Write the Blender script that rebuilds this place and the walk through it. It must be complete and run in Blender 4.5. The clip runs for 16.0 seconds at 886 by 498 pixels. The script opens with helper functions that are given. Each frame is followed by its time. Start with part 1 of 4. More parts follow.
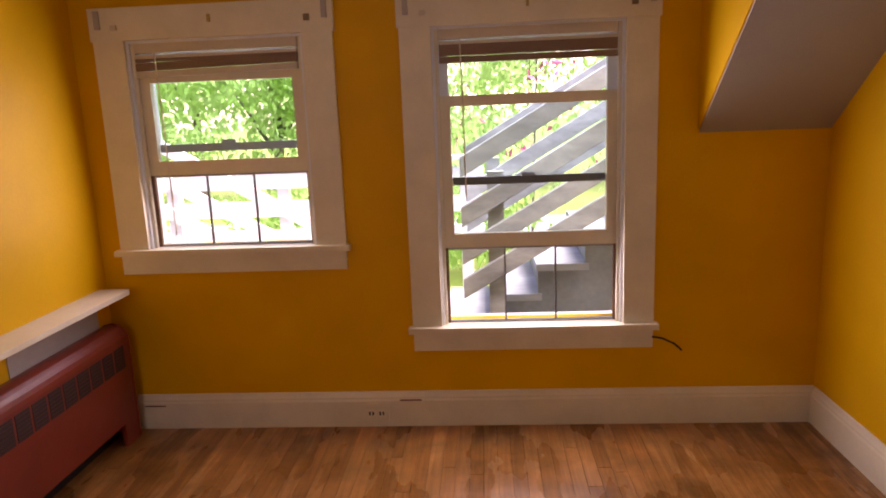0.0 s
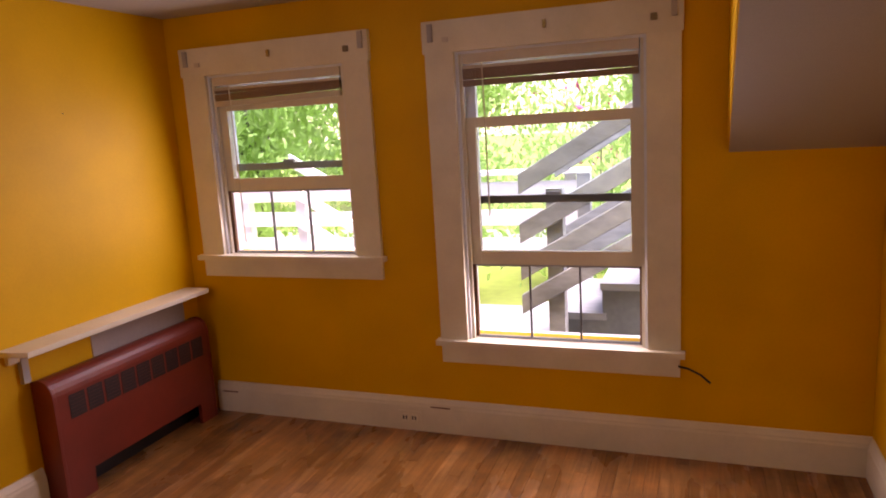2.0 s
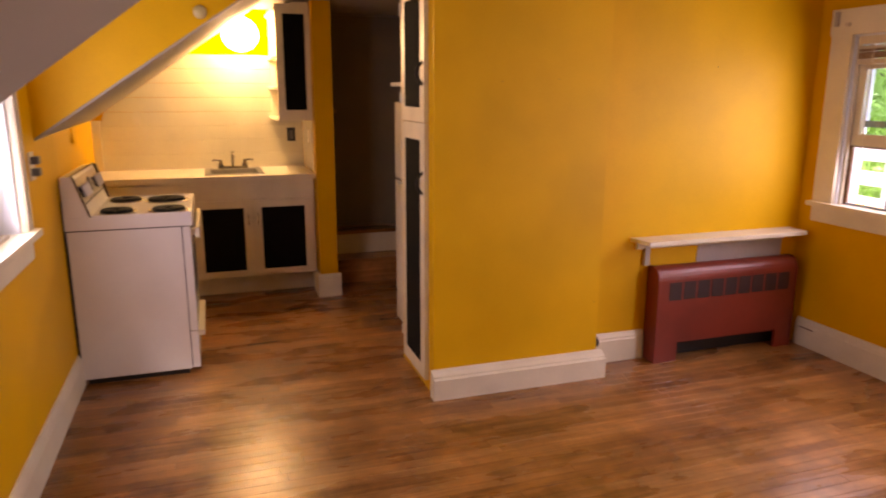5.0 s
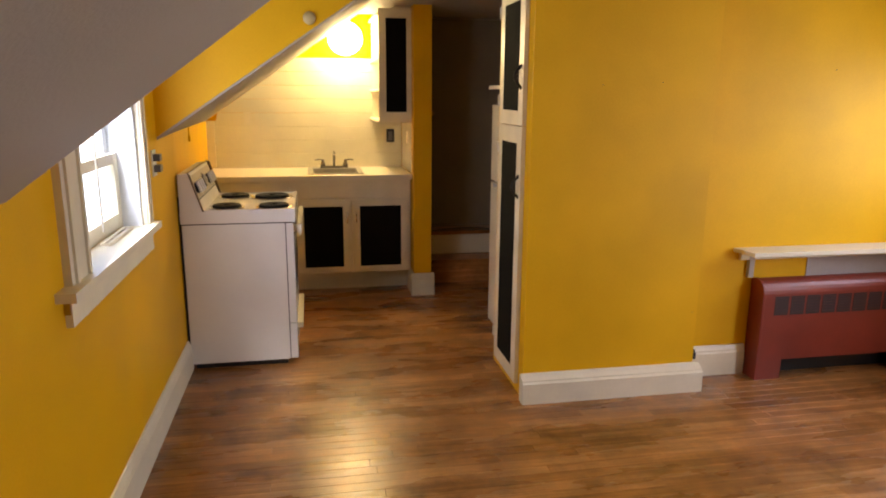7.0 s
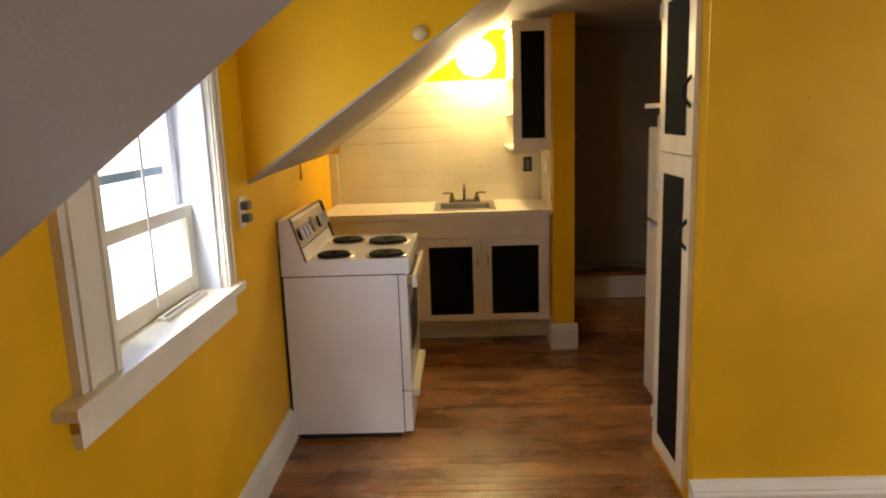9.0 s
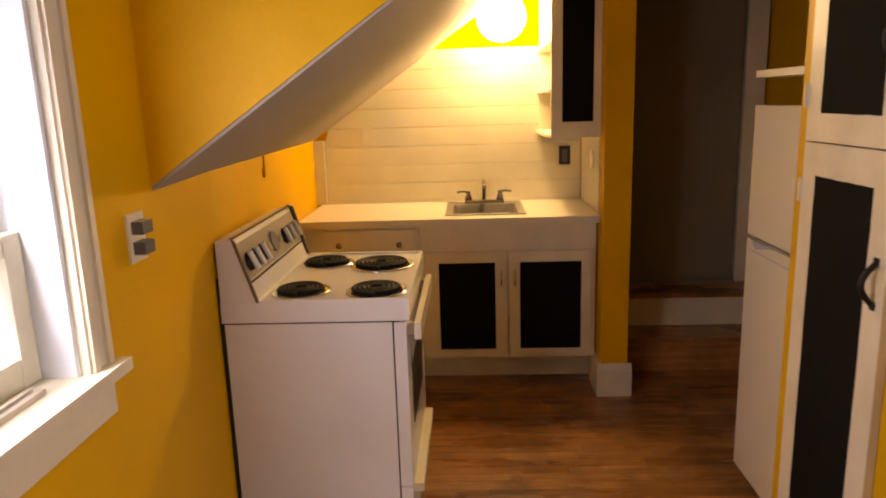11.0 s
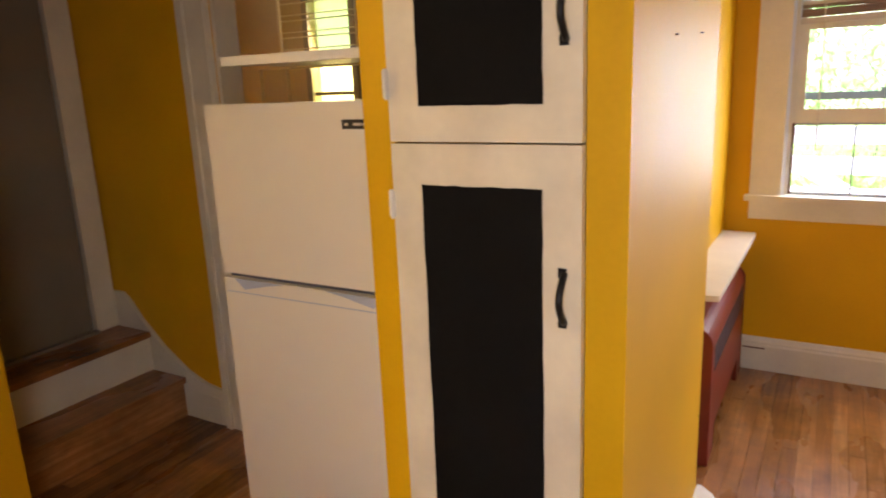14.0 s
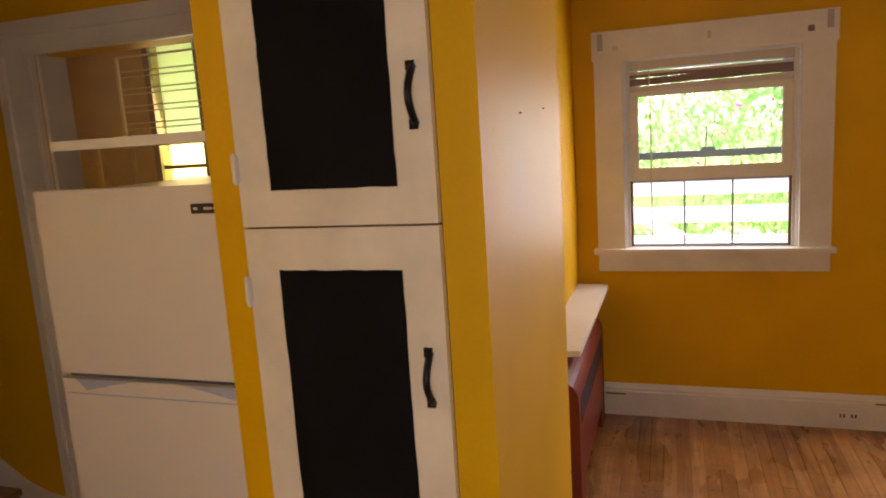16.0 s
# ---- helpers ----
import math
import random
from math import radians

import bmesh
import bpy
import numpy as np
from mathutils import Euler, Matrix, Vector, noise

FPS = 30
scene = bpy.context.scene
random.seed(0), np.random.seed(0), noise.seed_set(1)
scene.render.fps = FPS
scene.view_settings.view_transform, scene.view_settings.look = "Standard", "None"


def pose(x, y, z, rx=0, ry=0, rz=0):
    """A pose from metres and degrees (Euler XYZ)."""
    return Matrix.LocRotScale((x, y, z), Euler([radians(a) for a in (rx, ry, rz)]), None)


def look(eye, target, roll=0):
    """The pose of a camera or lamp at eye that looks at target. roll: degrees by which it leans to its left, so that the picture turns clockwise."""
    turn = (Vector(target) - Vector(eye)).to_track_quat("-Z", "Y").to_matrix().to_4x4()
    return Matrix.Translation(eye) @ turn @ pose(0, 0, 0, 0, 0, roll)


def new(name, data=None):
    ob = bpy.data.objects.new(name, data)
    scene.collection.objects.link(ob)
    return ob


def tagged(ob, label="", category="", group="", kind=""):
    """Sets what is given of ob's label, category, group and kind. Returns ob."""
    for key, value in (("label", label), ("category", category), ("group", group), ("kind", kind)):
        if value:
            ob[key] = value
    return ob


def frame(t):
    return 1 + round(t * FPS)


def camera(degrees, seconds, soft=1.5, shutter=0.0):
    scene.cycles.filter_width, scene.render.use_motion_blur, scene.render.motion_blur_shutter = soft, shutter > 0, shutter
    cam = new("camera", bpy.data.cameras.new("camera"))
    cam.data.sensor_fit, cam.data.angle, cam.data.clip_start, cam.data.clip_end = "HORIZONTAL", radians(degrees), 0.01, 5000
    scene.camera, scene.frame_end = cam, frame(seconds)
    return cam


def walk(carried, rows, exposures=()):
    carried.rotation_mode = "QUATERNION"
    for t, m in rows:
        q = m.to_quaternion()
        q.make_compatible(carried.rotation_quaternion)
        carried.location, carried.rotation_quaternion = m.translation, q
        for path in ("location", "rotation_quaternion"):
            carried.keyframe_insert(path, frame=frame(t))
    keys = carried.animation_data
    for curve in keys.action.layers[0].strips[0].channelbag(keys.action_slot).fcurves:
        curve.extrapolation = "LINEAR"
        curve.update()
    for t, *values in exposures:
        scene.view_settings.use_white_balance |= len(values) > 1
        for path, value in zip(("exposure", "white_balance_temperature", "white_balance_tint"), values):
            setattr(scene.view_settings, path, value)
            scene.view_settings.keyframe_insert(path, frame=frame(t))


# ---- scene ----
cam = camera(65.4, 16.0, 1.9, 0.3)
PATH = [
    (0, (1.714, 1.51, 1.439), (1.585, 3.467, 1.045), -2.3),
    (0.5, (1.929, 1.582, 1.447), (1.744, 3.531, 1.04), -3.2),
    (1, (2.119, 1.632, 1.451), (1.992, 3.597, 1.099), -2.3),
    (1.5, (2.375, 1.634, 1.467), (1.841, 3.527, 1.104), -2.9),
    (2, (2.498, 1.558, 1.465), (1.808, 3.403, 1.117), -3.3),
    (2.5, (2.635, 1.445, 1.475), (1.852, 3.237, 1.058), -2.3),
    (3, (2.8, 1.391, 1.474), (1.809, 3.091, 1.117), -0.8),
    (3.5, (2.879, 1.333, 1.489), (1.712, 2.912, 1.112), -2.4),
    (4, (2.972, 1.293, 1.502), (1.503, 2.576, 1.06), -2.5),
    (4.5, (3.056, 1.232, 1.466), (1.308, 2.101, 1.032), -1.1),
    (5, (3.127, 1.21, 1.478), (1.278, 1.829, 1.034), 0.2),
    (5.2, (3.148, 1.19, 1.451), (1.268, 1.721, 1.024), 0.3),
    (7.3, (3.139, 1.199, 1.486), (1.216, 1.52, 1.042), -0.8),
    (7.5, (3.088, 1.189, 1.482), (1.158, 1.473, 1.04), -2.3),
    (8, (2.909, 1.18, 1.493), (0.959, 1.399, 1.11), -2.8),
    (8.5, (2.719, 1.224, 1.494), (0.767, 1.365, 1.082), -4.0),
    (9, (2.482, 1.345, 1.507), (0.519, 1.286, 1.128), -2.0),
    (9.2, (2.41, 1.384, 1.508), (0.458, 1.272, 1.087), -1.6),
    (11.3, (1.256, 1.243, 1.45), (-0.699, 1.17, 1.034), -1.9),
    (11.5, (1.133, 1.174, 1.444), (-0.82, 1.293, 1.031), -1.7),
    (12, (0.889, 1.047, 1.46), (-0.97, 1.608, 0.981), -0.8),
    (12.5, (0.657, 0.995, 1.439), (-1.094, 1.875, 1.039), -0.9),
    (13, (0.532, 0.994, 1.461), (-0.987, 2.22, 1.026), -1.4),
    (13.5, (0.426, 0.977, 1.456), (-0.834, 2.463, 1.002), -2.1),
    (14, (0.396, 0.986, 1.453), (-0.574, 2.67, 0.979), -2.4),
    (14.5, (0.393, 0.99, 1.455), (-0.433, 2.749, 0.98), -3.0),
    (15, (0.4, 0.986, 1.494), (-0.333, 2.825, 1.207), -2.9),
    (15.5, (0.395, 0.99, 1.496), (-0.306, 2.84, 1.203), -3.1),
    (16, (0.399, 1.014, 1.493), (-0.229, 2.884, 1.163), -3.7),
]

# ---- exposure of the walk ----
EXPOSURES = [(0.0, 2.72, 10000, 58), (0.5, 2.72, 10000, 58), (1.0, 2.65, 10000, 62), (1.5, 2.6, 10000, 62), (2.5, 2.72, 10000, 69), (3.5, 2.65, 10000, 76), (4.1, 2.8, 10000, 75), (4.5, 3.2, 10000, 74), (5.0, 3.25, 10000, 62), (7.3, 3.4, 8200, 34), (9.0, 3.2, 8100, 33), (11.5, 3.25, 10000, 50), (12.0, 3.5, 8200, 37), (13.0, 3.55, 7900, 37), (14.0, 3.7, 8300, 38), (15.0, 3.3, 9000, 43), (16.0, 3.0, 9200, 44)]
walk(cam, [(t, look(eye, target, roll)) for t, eye, target, roll in PATH], EXPOSURES)

# ---- daylight ----
world = bpy.data.worlds.new("overcast_day")
scene.world = world
world.use_nodes = True
wn = world.node_tree.nodes
sky = wn.new("ShaderNodeTexSky")
sky.sky_type = "NISHITA"
sky.sun_disc = False
sky.ozone_density = 3.0
sky.sun_elevation, sky.sun_rotation = radians(64), radians(102)
wn["Background"].inputs["Strength"].default_value = 0.15
world.node_tree.links.new(sky.outputs[0], wn["Background"].inputs["Color"])
sun_data = bpy.data.lights.new("sun", "SUN")
sun_data.energy, sun_data.angle, sun_data.color = 3.0, radians(40), (0.62, 0.88, 1.0)
sun = new("sun", sun_data)
sun.matrix_world = look((14, -3, 30), (0, 0, 0))
SKYLIGHT = (("sky_window_one", (0.57, 4.478, 1.30), (0.57, 3.0, 1.10), 0.72, 0.70, 1.35, (0.61, 0.81, 1.0)), ("sky_window_two", (1.90, 4.478, 1.09), (1.92, 3.0, 0.90), 0.74, 1.10, 3.6, (0.61, 0.81, 1.0)), ("sky_window_three", (0.55, 0.535, 1.34), (0.40, 3.0, 1.25), 0.68, 0.70, 1.15, (0.61, 0.81, 1.0)), ("sky_window_four", (-1.965, 4.035, 1.62), (-1.965, 3.0, 1.40), 0.24, 0.78, 0.4, (1.0, 0.95, 0.55)))
for name, eye, target, wide, high, watts, hue in SKYLIGHT:
    d = bpy.data.lights.new(name, "AREA")
    d.shape, d.size, d.size_y, d.energy, d.color = "RECTANGLE", wide, high, watts, hue
    new(name, d).matrix_world = look(eye, target)
bulb = bpy.data.lights.new("kitchen_bulb", "POINT")
bulb.energy, bulb.color, bulb.shadow_soft_size = 1.9, (0.90, 0.88, 0.40), 0.05
new("kitchen_bulb", bulb).location = (-2.360, 1.47, 1.885)

# ---- materials ----
def material(name, base, rough=0.5, metal=0.0, grain=0.08, scale=40.0, bump=0.1, stain=0.1, stain_scale=3.0, spec=0.5, stretch=(1, 1, 1)):
    """A surface with fine grain and broad stains in object space."""
    m = bpy.data.materials.new(name)
    m.use_nodes = True
    nt = m.node_tree
    n, l = nt.nodes, nt.links
    b = n["Principled BSDF"]
    b.inputs["Metallic"].default_value = metal
    b.inputs["Specular IOR Level"].default_value = spec
    tc = n.new("ShaderNodeTexCoord")
    mp = n.new("ShaderNodeMapping")
    mp.inputs["Scale"].default_value = stretch
    l.new(tc.outputs["Object"], mp.inputs[0])
    fine = n.new("ShaderNodeTexNoise")
    fine.inputs["Scale"].default_value, fine.inputs["Detail"].default_value = scale, 4
    broad = n.new("ShaderNodeTexNoise")
    broad.inputs["Scale"].default_value, broad.inputs["Detail"].default_value = stain_scale, 3
    l.new(mp.outputs[0], fine.inputs["Vector"])
    l.new(mp.outputs[0], broad.inputs["Vector"])
    r1 = n.new("ShaderNodeMapRange")
    r1.inputs["To Min"].default_value, r1.inputs["To Max"].default_value = 1 - grain, 1 + grain
    r2 = n.new("ShaderNodeMapRange")
    r2.inputs["From Min"].default_value, r2.inputs["From Max"].default_value = 0.3, 0.7
    r2.inputs["To Min"].default_value, r2.inputs["To Max"].default_value = 1 - stain, 1 + stain * 0.5
    l.new(fine.outputs["Fac"], r1.inputs["Value"])
    l.new(broad.outputs["Fac"], r2.inputs["Value"])
    mul = n.new("ShaderNodeMath")
    mul.operation = "MULTIPLY"
    l.new(r1.outputs[0], mul.inputs[0])
    l.new(r2.outputs[0], mul.inputs[1])
    mix = n.new("ShaderNodeVectorMath")
    mix.operation = "SCALE"
    mix.inputs[0].default_value = base
    l.new(mul.outputs[0], mix.inputs["Scale"])
    l.new(mix.outputs[0], b.inputs["Base Color"])
    rr = n.new("ShaderNodeMapRange")
    span = (0.285, rough + 0.09) if 0.28 <= rough < 0.37 else (max(0.03, rough - 0.06), 0.265) if 0.18 < rough < 0.28 else (max(0.03, rough - 0.06), min(1, rough + 0.08))
    rr.inputs["To Min"].default_value, rr.inputs["To Max"].default_value = span
    l.new(broad.outputs["Fac"], rr.inputs["Value"])
    l.new(rr.outputs[0], b.inputs["Roughness"])
    if bump:
        bp = n.new("ShaderNodeBump")
        bp.inputs["Strength"].default_value, bp.inputs["Distance"].default_value = bump, 0.004
        l.new(fine.outputs["Fac"], bp.inputs["Height"])
        l.new(bp.outputs[0], b.inputs["Normal"])
    return m


def wood_floor(name):
    """Worn oak strip: each board its own tone, long grain, dark scuffs, worn varnish."""
    m = bpy.data.materials.new(name)
    m.use_nodes = True
    nt = m.node_tree
    n, l = nt.nodes, nt.links
    b = n["Principled BSDF"]
    geo = n.new("ShaderNodeNewGeometry")
    info = n.new("ShaderNodeObjectInfo")
    addr = n.new("ShaderNodeMath")
    addr.operation = "ADD"
    l.new(geo.outputs["Random Per Island"], addr.inputs[0])
    l.new(info.outputs["Random"], addr.inputs[1])
    frac = n.new("ShaderNodeMath")
    frac.operation = "FRACT"
    l.new(addr.outputs[0], frac.inputs[0])
    mp = n.new("ShaderNodeMapping")
    mp.inputs["Scale"].default_value = (42, 2.4, 42)
    l.new(geo.outputs["Position"], mp.inputs[0])
    off = n.new("ShaderNodeCombineXYZ")
    l.new(frac.outputs[0], off.inputs[0])
    sc = n.new("ShaderNodeVectorMath")
    sc.operation = "SCALE"
    sc.inputs["Scale"].default_value = 30
    l.new(off.outputs[0], sc.inputs[0])
    l.new(sc.outputs[0], mp.inputs["Location"])
    grain = n.new("ShaderNodeTexNoise")
    grain.inputs["Scale"].default_value, grain.inputs["Detail"].default_value, grain.inputs["Distortion"].default_value = 1.0, 8, 0.9
    l.new(mp.outputs[0], grain.inputs["Vector"])
    tone = n.new("ShaderNodeValToRGB")
    tone.color_ramp.elements[0].color, tone.color_ramp.elements[1].color = (0.070, 0.026, 0.008, 1), (0.50, 0.25, 0.095, 1)
    mid = tone.color_ramp.elements.new(0.5)
    mid.color = (0.285, 0.110, 0.028, 1)
    mx = n.new("ShaderNodeMix")
    mx.data_type = "FLOAT"
    mx.inputs["Factor"].default_value = 0.26
    spread = n.new("ShaderNodeMapRange")
    spread.inputs["From Min"].default_value, spread.inputs["From Max"].default_value = 0.08, 0.92
    l.new(grain.outputs["Fac"], spread.inputs["Value"])
    l.new(spread.outputs[0], mx.inputs["A"])
    l.new(frac.outputs[0], mx.inputs["B"])
    l.new(mx.outputs["Result"], tone.inputs[0])
    wear = n.new("ShaderNodeTexNoise")
    wear.inputs["Scale"].default_value, wear.inputs["Detail"].default_value, wear.inputs["Roughness"].default_value = 1.0, 4, 0.5
    wmap = n.new("ShaderNodeMapping")
    wmap.inputs["Scale"].default_value = (5.0, 1.5, 1.0)
    l.new(geo.outputs["Position"], wmap.inputs[0])
    l.new(wmap.outputs[0], wear.inputs["Vector"])
    wr = n.new("ShaderNodeMapRange")
    wr.inputs["From Min"].default_value, wr.inputs["From Max"].default_value = 0.25, 0.75
    wr.inputs["To Min"].default_value, wr.inputs["To Max"].default_value = 0.62, 1.38
    l.new(wear.outputs["Fac"], wr.inputs["Value"])
    spots = n.new("ShaderNodeTexNoise")
    spots.inputs["Scale"].default_value, spots.inputs["Detail"].default_value = 26, 4
    l.new(geo.outputs["Position"], spots.inputs["Vector"])
    sr = n.new("ShaderNodeMapRange")
    sr.inputs["From Min"].default_value, sr.inputs["From Max"].default_value = 0.62, 0.80
    sr.inputs["To Min"].default_value, sr.inputs["To Max"].default_value = 1.0, 0.78
    l.new(spots.outputs["Fac"], sr.inputs["Value"])
    patch = n.new("ShaderNodeTexNoise")
    patch.inputs["Scale"].default_value, patch.inputs["Detail"].default_value, patch.inputs["Roughness"].default_value = 6.0, 7, 0.68
    l.new(geo.outputs["Position"], patch.inputs["Vector"])
    pr = n.new("ShaderNodeMapRange")
    pr.inputs["From Min"].default_value, pr.inputs["From Max"].default_value = 0.3, 0.7
    pr.inputs["To Min"].default_value, pr.inputs["To Max"].default_value = 0.62, 1.45
    l.new(patch.outputs["Fac"], pr.inputs["Value"])
    worn = n.new("ShaderNodeMath")
    worn.operation = "MULTIPLY"
    l.new(wr.outputs[0], worn.inputs[0])
    l.new(pr.outputs[0], worn.inputs[1])
    mm = n.new("ShaderNodeMath")
    mm.operation = "MULTIPLY"
    l.new(worn.outputs[0], mm.inputs[0])
    l.new(sr.outputs[0], mm.inputs[1])
    fin = n.new("ShaderNodeVectorMath")
    fin.operation = "SCALE"
    l.new(tone.outputs[0], fin.inputs[0])
    l.new(mm.outputs[0], fin.inputs["Scale"])
    l.new(fin.outputs[0], b.inputs["Base Color"])
    ro = n.new("ShaderNodeMapRange")
    ro.inputs["From Min"].default_value, ro.inputs["From Max"].default_value = 0.3, 0.7
    ro.inputs["To Min"].default_value, ro.inputs["To Max"].default_value = 0.18, 0.40
    l.new(wear.outputs["Fac"], ro.inputs["Value"])
    l.new(ro.outputs[0], b.inputs["Roughness"])
    bp = n.new("ShaderNodeBump")
    b.inputs["Specular IOR Level"].default_value = 0.45
    b.inputs["Coat Weight"].default_value, b.inputs["Coat Roughness"].default_value = 0.22, 0.26
    bp.inputs["Strength"].default_value, bp.inputs["Distance"].default_value = 0.14, 0.002
    l.new(grain.outputs["Fac"], bp.inputs["Height"])
    l.new(bp.outputs[0], b.inputs["Normal"])
    return m


def glass(name, tint=(1, 1, 1), rough=0.0):
    m = bpy.data.materials.new(name)
    m.use_nodes = True
    b = m.node_tree.nodes["Principled BSDF"]
    b.inputs["Base Color"].default_value = (*tint, 1)
    b.inputs["Transmission Weight"].default_value = 1
    b.inputs["Roughness"].default_value = rough
    b.inputs["IOR"].default_value = 1.05
    return m


def glow(name, colour, strength):
    m = bpy.data.materials.new(name)
    m.use_nodes = True
    b = m.node_tree.nodes["Principled BSDF"]
    b.inputs["Base Color"].default_value = (*colour, 1)
    b.inputs["Emission Color"].default_value = (*colour, 1)
    b.inputs["Emission Strength"].default_value = strength
    return m


YELLOW = material("yellow_wall_paint", (0.75, 0.385, 0.012), 0.50, 0, 0.05, 90, 0.16, 0.11, 2.2, 0.20)
WHITE = material("white_trim_paint", (0.73, 0.66, 0.51), 0.4, 0, 0.05, 60, 0.1, 0.10, 5)
# ceiling white lowered to dull grey, with the slopes' shade in the colour
CEILING = material("shaded_white_ceiling_paint", (0.355, 0.320, 0.280), 0.7, 0, 0.04, 120, 0.2, 0.05, 2)
PLAINGREY = material("plain_grey", (0.34, 0.30, 0.26), 0.6, 0, 0.05, 60, 0.1, 0.12, 3)
OAK = wood_floor("worn_oak_strip")
GLASS = glass("window_glass", (0.87, 0.97, 0.98))
TILE = material("cream_tileboard", (0.72, 0.66, 0.50), 0.25, 0, 0.03, 50, 0.03, 0.06, 4)
ENAMEL = material("white_enamel", (0.78, 0.76, 0.73), 0.22, 0, 0.02, 80, 0.0, 0.05, 4)
# white cupboard doors, the kitchen lamp's warm light put into the colour
DOORWARM = material("white_door_paint_warm_lit", (0.75, 0.64, 0.45), 0.4, 0, 0.05, 60, 0.1, 0.13, 6)
FRIDGE = material("white_fridge_steel", (0.75, 0.68, 0.53), 0.3, 0, 0.02, 300, 0.06, 0.015, 2)
BLACKBOARD = material("black_chalkboard_paint", (0.008, 0.007, 0.006), 0.9, 0, 0.2, 60, 0.05, 0.2, 5, 0.08)
BLACK = material("black_plastic_and_shade", (0.012, 0.012, 0.013), 0.4, 0, 0.05, 90, 0.0)
IRON = material("black_iron", (0.02, 0.019, 0.018), 0.38, 0.7, 0.1, 90, 0.1)
COIL = material("burner_coil", (0.006, 0.005, 0.005), 0.7, 0.0, 0.1, 90, 0.05, 0.1, 3.0, 0.2)
CHROME = material("chrome", (0.75, 0.73, 0.70), 0.12, 1.0, 0.02, 50, 0.0, 0.05)
BRASS = material("dull_brass", (0.45, 0.32, 0.12), 0.35, 1.0, 0.1, 80, 0.05)
RED = material("red_enamel_paint", (0.21, 0.026, 0.012), 0.40, 0, 0.08, 70, 0.08, 0.25, 4)
GRILLE = material("dark_grille", (0.022, 0.009, 0.008), 0.6, 0, 0.1, 80, 0.0)
GRILLEBAR = material("dark_red_louvre", (0.075, 0.014, 0.010), 0.5, 0, 0.1, 80, 0.0)
GREYBOARD = material("grey_plaster_patch", (0.42, 0.38, 0.36), 0.8, 0, 0.08, 60, 0.15)
VINYL = material("white_vinyl_jamb", (0.72, 0.76, 0.82), 0.35, 0, 0.02, 60, 0.02, 0.1, 8)
GREYRAIL = material("grey_aluminium_rail", (0.32, 0.35, 0.38), 0.45, 0.4, 0.05, 80, 0.02)
DARKRAIL = material("weathered_dark_rail", (0.16, 0.15, 0.14), 0.6, 0, 0.1, 60, 0.05)
RAWWOOD = material("raw_brown_wood", (0.20, 0.09, 0.045), 0.6, 0, 0.2, 60, 0.1, 0.2, 6, 0.4, (1, 1, 0.1))
BLIND = material("brown_blind_slats", (0.24, 0.15, 0.10), 0.5, 0, 0.1, 60, 0.05)
CREAMRAIL = material("cream_blind_rail", (0.60, 0.52, 0.42), 0.45, 0, 0.05, 60, 0.0)
DOORPAINT = material("brown_grey_door_paint", (0.20, 0.170, 0.125), 0.5, 0, 0.05, 60, 0.08, 0.12, 3)
CREAM = material("cream_plastic", (0.72, 0.66, 0.52), 0.35, 0, 0.03, 60, 0.0)
GREYPLASTIC = material("grey_plastic", (0.10, 0.10, 0.11), 0.4, 0, 0.05, 60, 0.0)
WEATHERED = material("weathered_deck_wood", (0.29, 0.325, 0.335), 0.8, 0, 0.35, 30, 0.3, 0.5, 5, 0.3, (0.4, 1, 1))
DECKBOARD = material("silvered_deck_board", (0.24, 0.28, 0.30), 0.75, 0, 0.2, 30, 0.2, 0.25, 4, 0.3, (0.3, 1, 1))
WHITEFENCE = material("white_fence_paint", (0.70, 0.70, 0.70), 0.6, 0, 0.08, 40, 0.1, 0.15, 4)
STEPPAINT = material("dark_grey_step_paint", (0.12, 0.15, 0.16), 0.6, 0, 0.15, 40, 0.1, 0.3, 5)
GRASS = material("grass", (0.16, 0.24, 0.04), 0.9, 0, 0.3, 8, 0.3, 0.3, 0.6)
LEAVES = material("green_leaves", (0.14, 0.27, 0.08), 0.6, 0, 0.35, 3, 0.0, 0.3, 0.8)
see = LEAVES.node_tree.nodes.new("ShaderNodeBsdfTranslucent")
see.inputs["Color"].default_value = (0.40, 0.68, 0.28, 1)
both = LEAVES.node_tree.nodes.new("ShaderNodeMixShader")
both.inputs[0].default_value = 0.75
LEAVES.node_tree.links.new(LEAVES.node_tree.nodes["Principled BSDF"].outputs[0], both.inputs[1])
LEAVES.node_tree.links.new(see.outputs[0], both.inputs[2])
LEAVES.node_tree.links.new(both.outputs[0], LEAVES.node_tree.nodes["Material Output"].inputs["Surface"])
BLOSSOM = material("pink_blossom", (0.75, 0.12, 0.25), 0.6, 0, 0.2, 10, 0.0)
BARK = material("bark", (0.12, 0.10, 0.08), 0.9, 0, 0.3, 30, 0.4)
SIDING = material("pale_siding", (0.45, 0.47, 0.49), 0.7, 0, 0.05, 40, 0.1)
ROADWAY = material("pale_concrete_path", (0.30, 0.30, 0.30), 0.8, 0, 0.15, 20, 0.2)

# ---- mesh helpers ----
def box(bm, x0, x1, y0, y1, z0, z1):
    v = [bm.verts.new(p) for p in ((x0, y0, z0), (x1, y0, z0), (x1, y1, z0), (x0, y1, z0), (x0, y0, z1), (x1, y0, z1), (x1, y1, z1), (x0, y1, z1))]
    for f in ((3, 2, 1, 0), (4, 5, 6, 7), (0, 1, 5, 4), (1, 2, 6, 5), (2, 3, 7, 6), (3, 0, 4, 7)):
        bm.faces.new([v[i] for i in f])


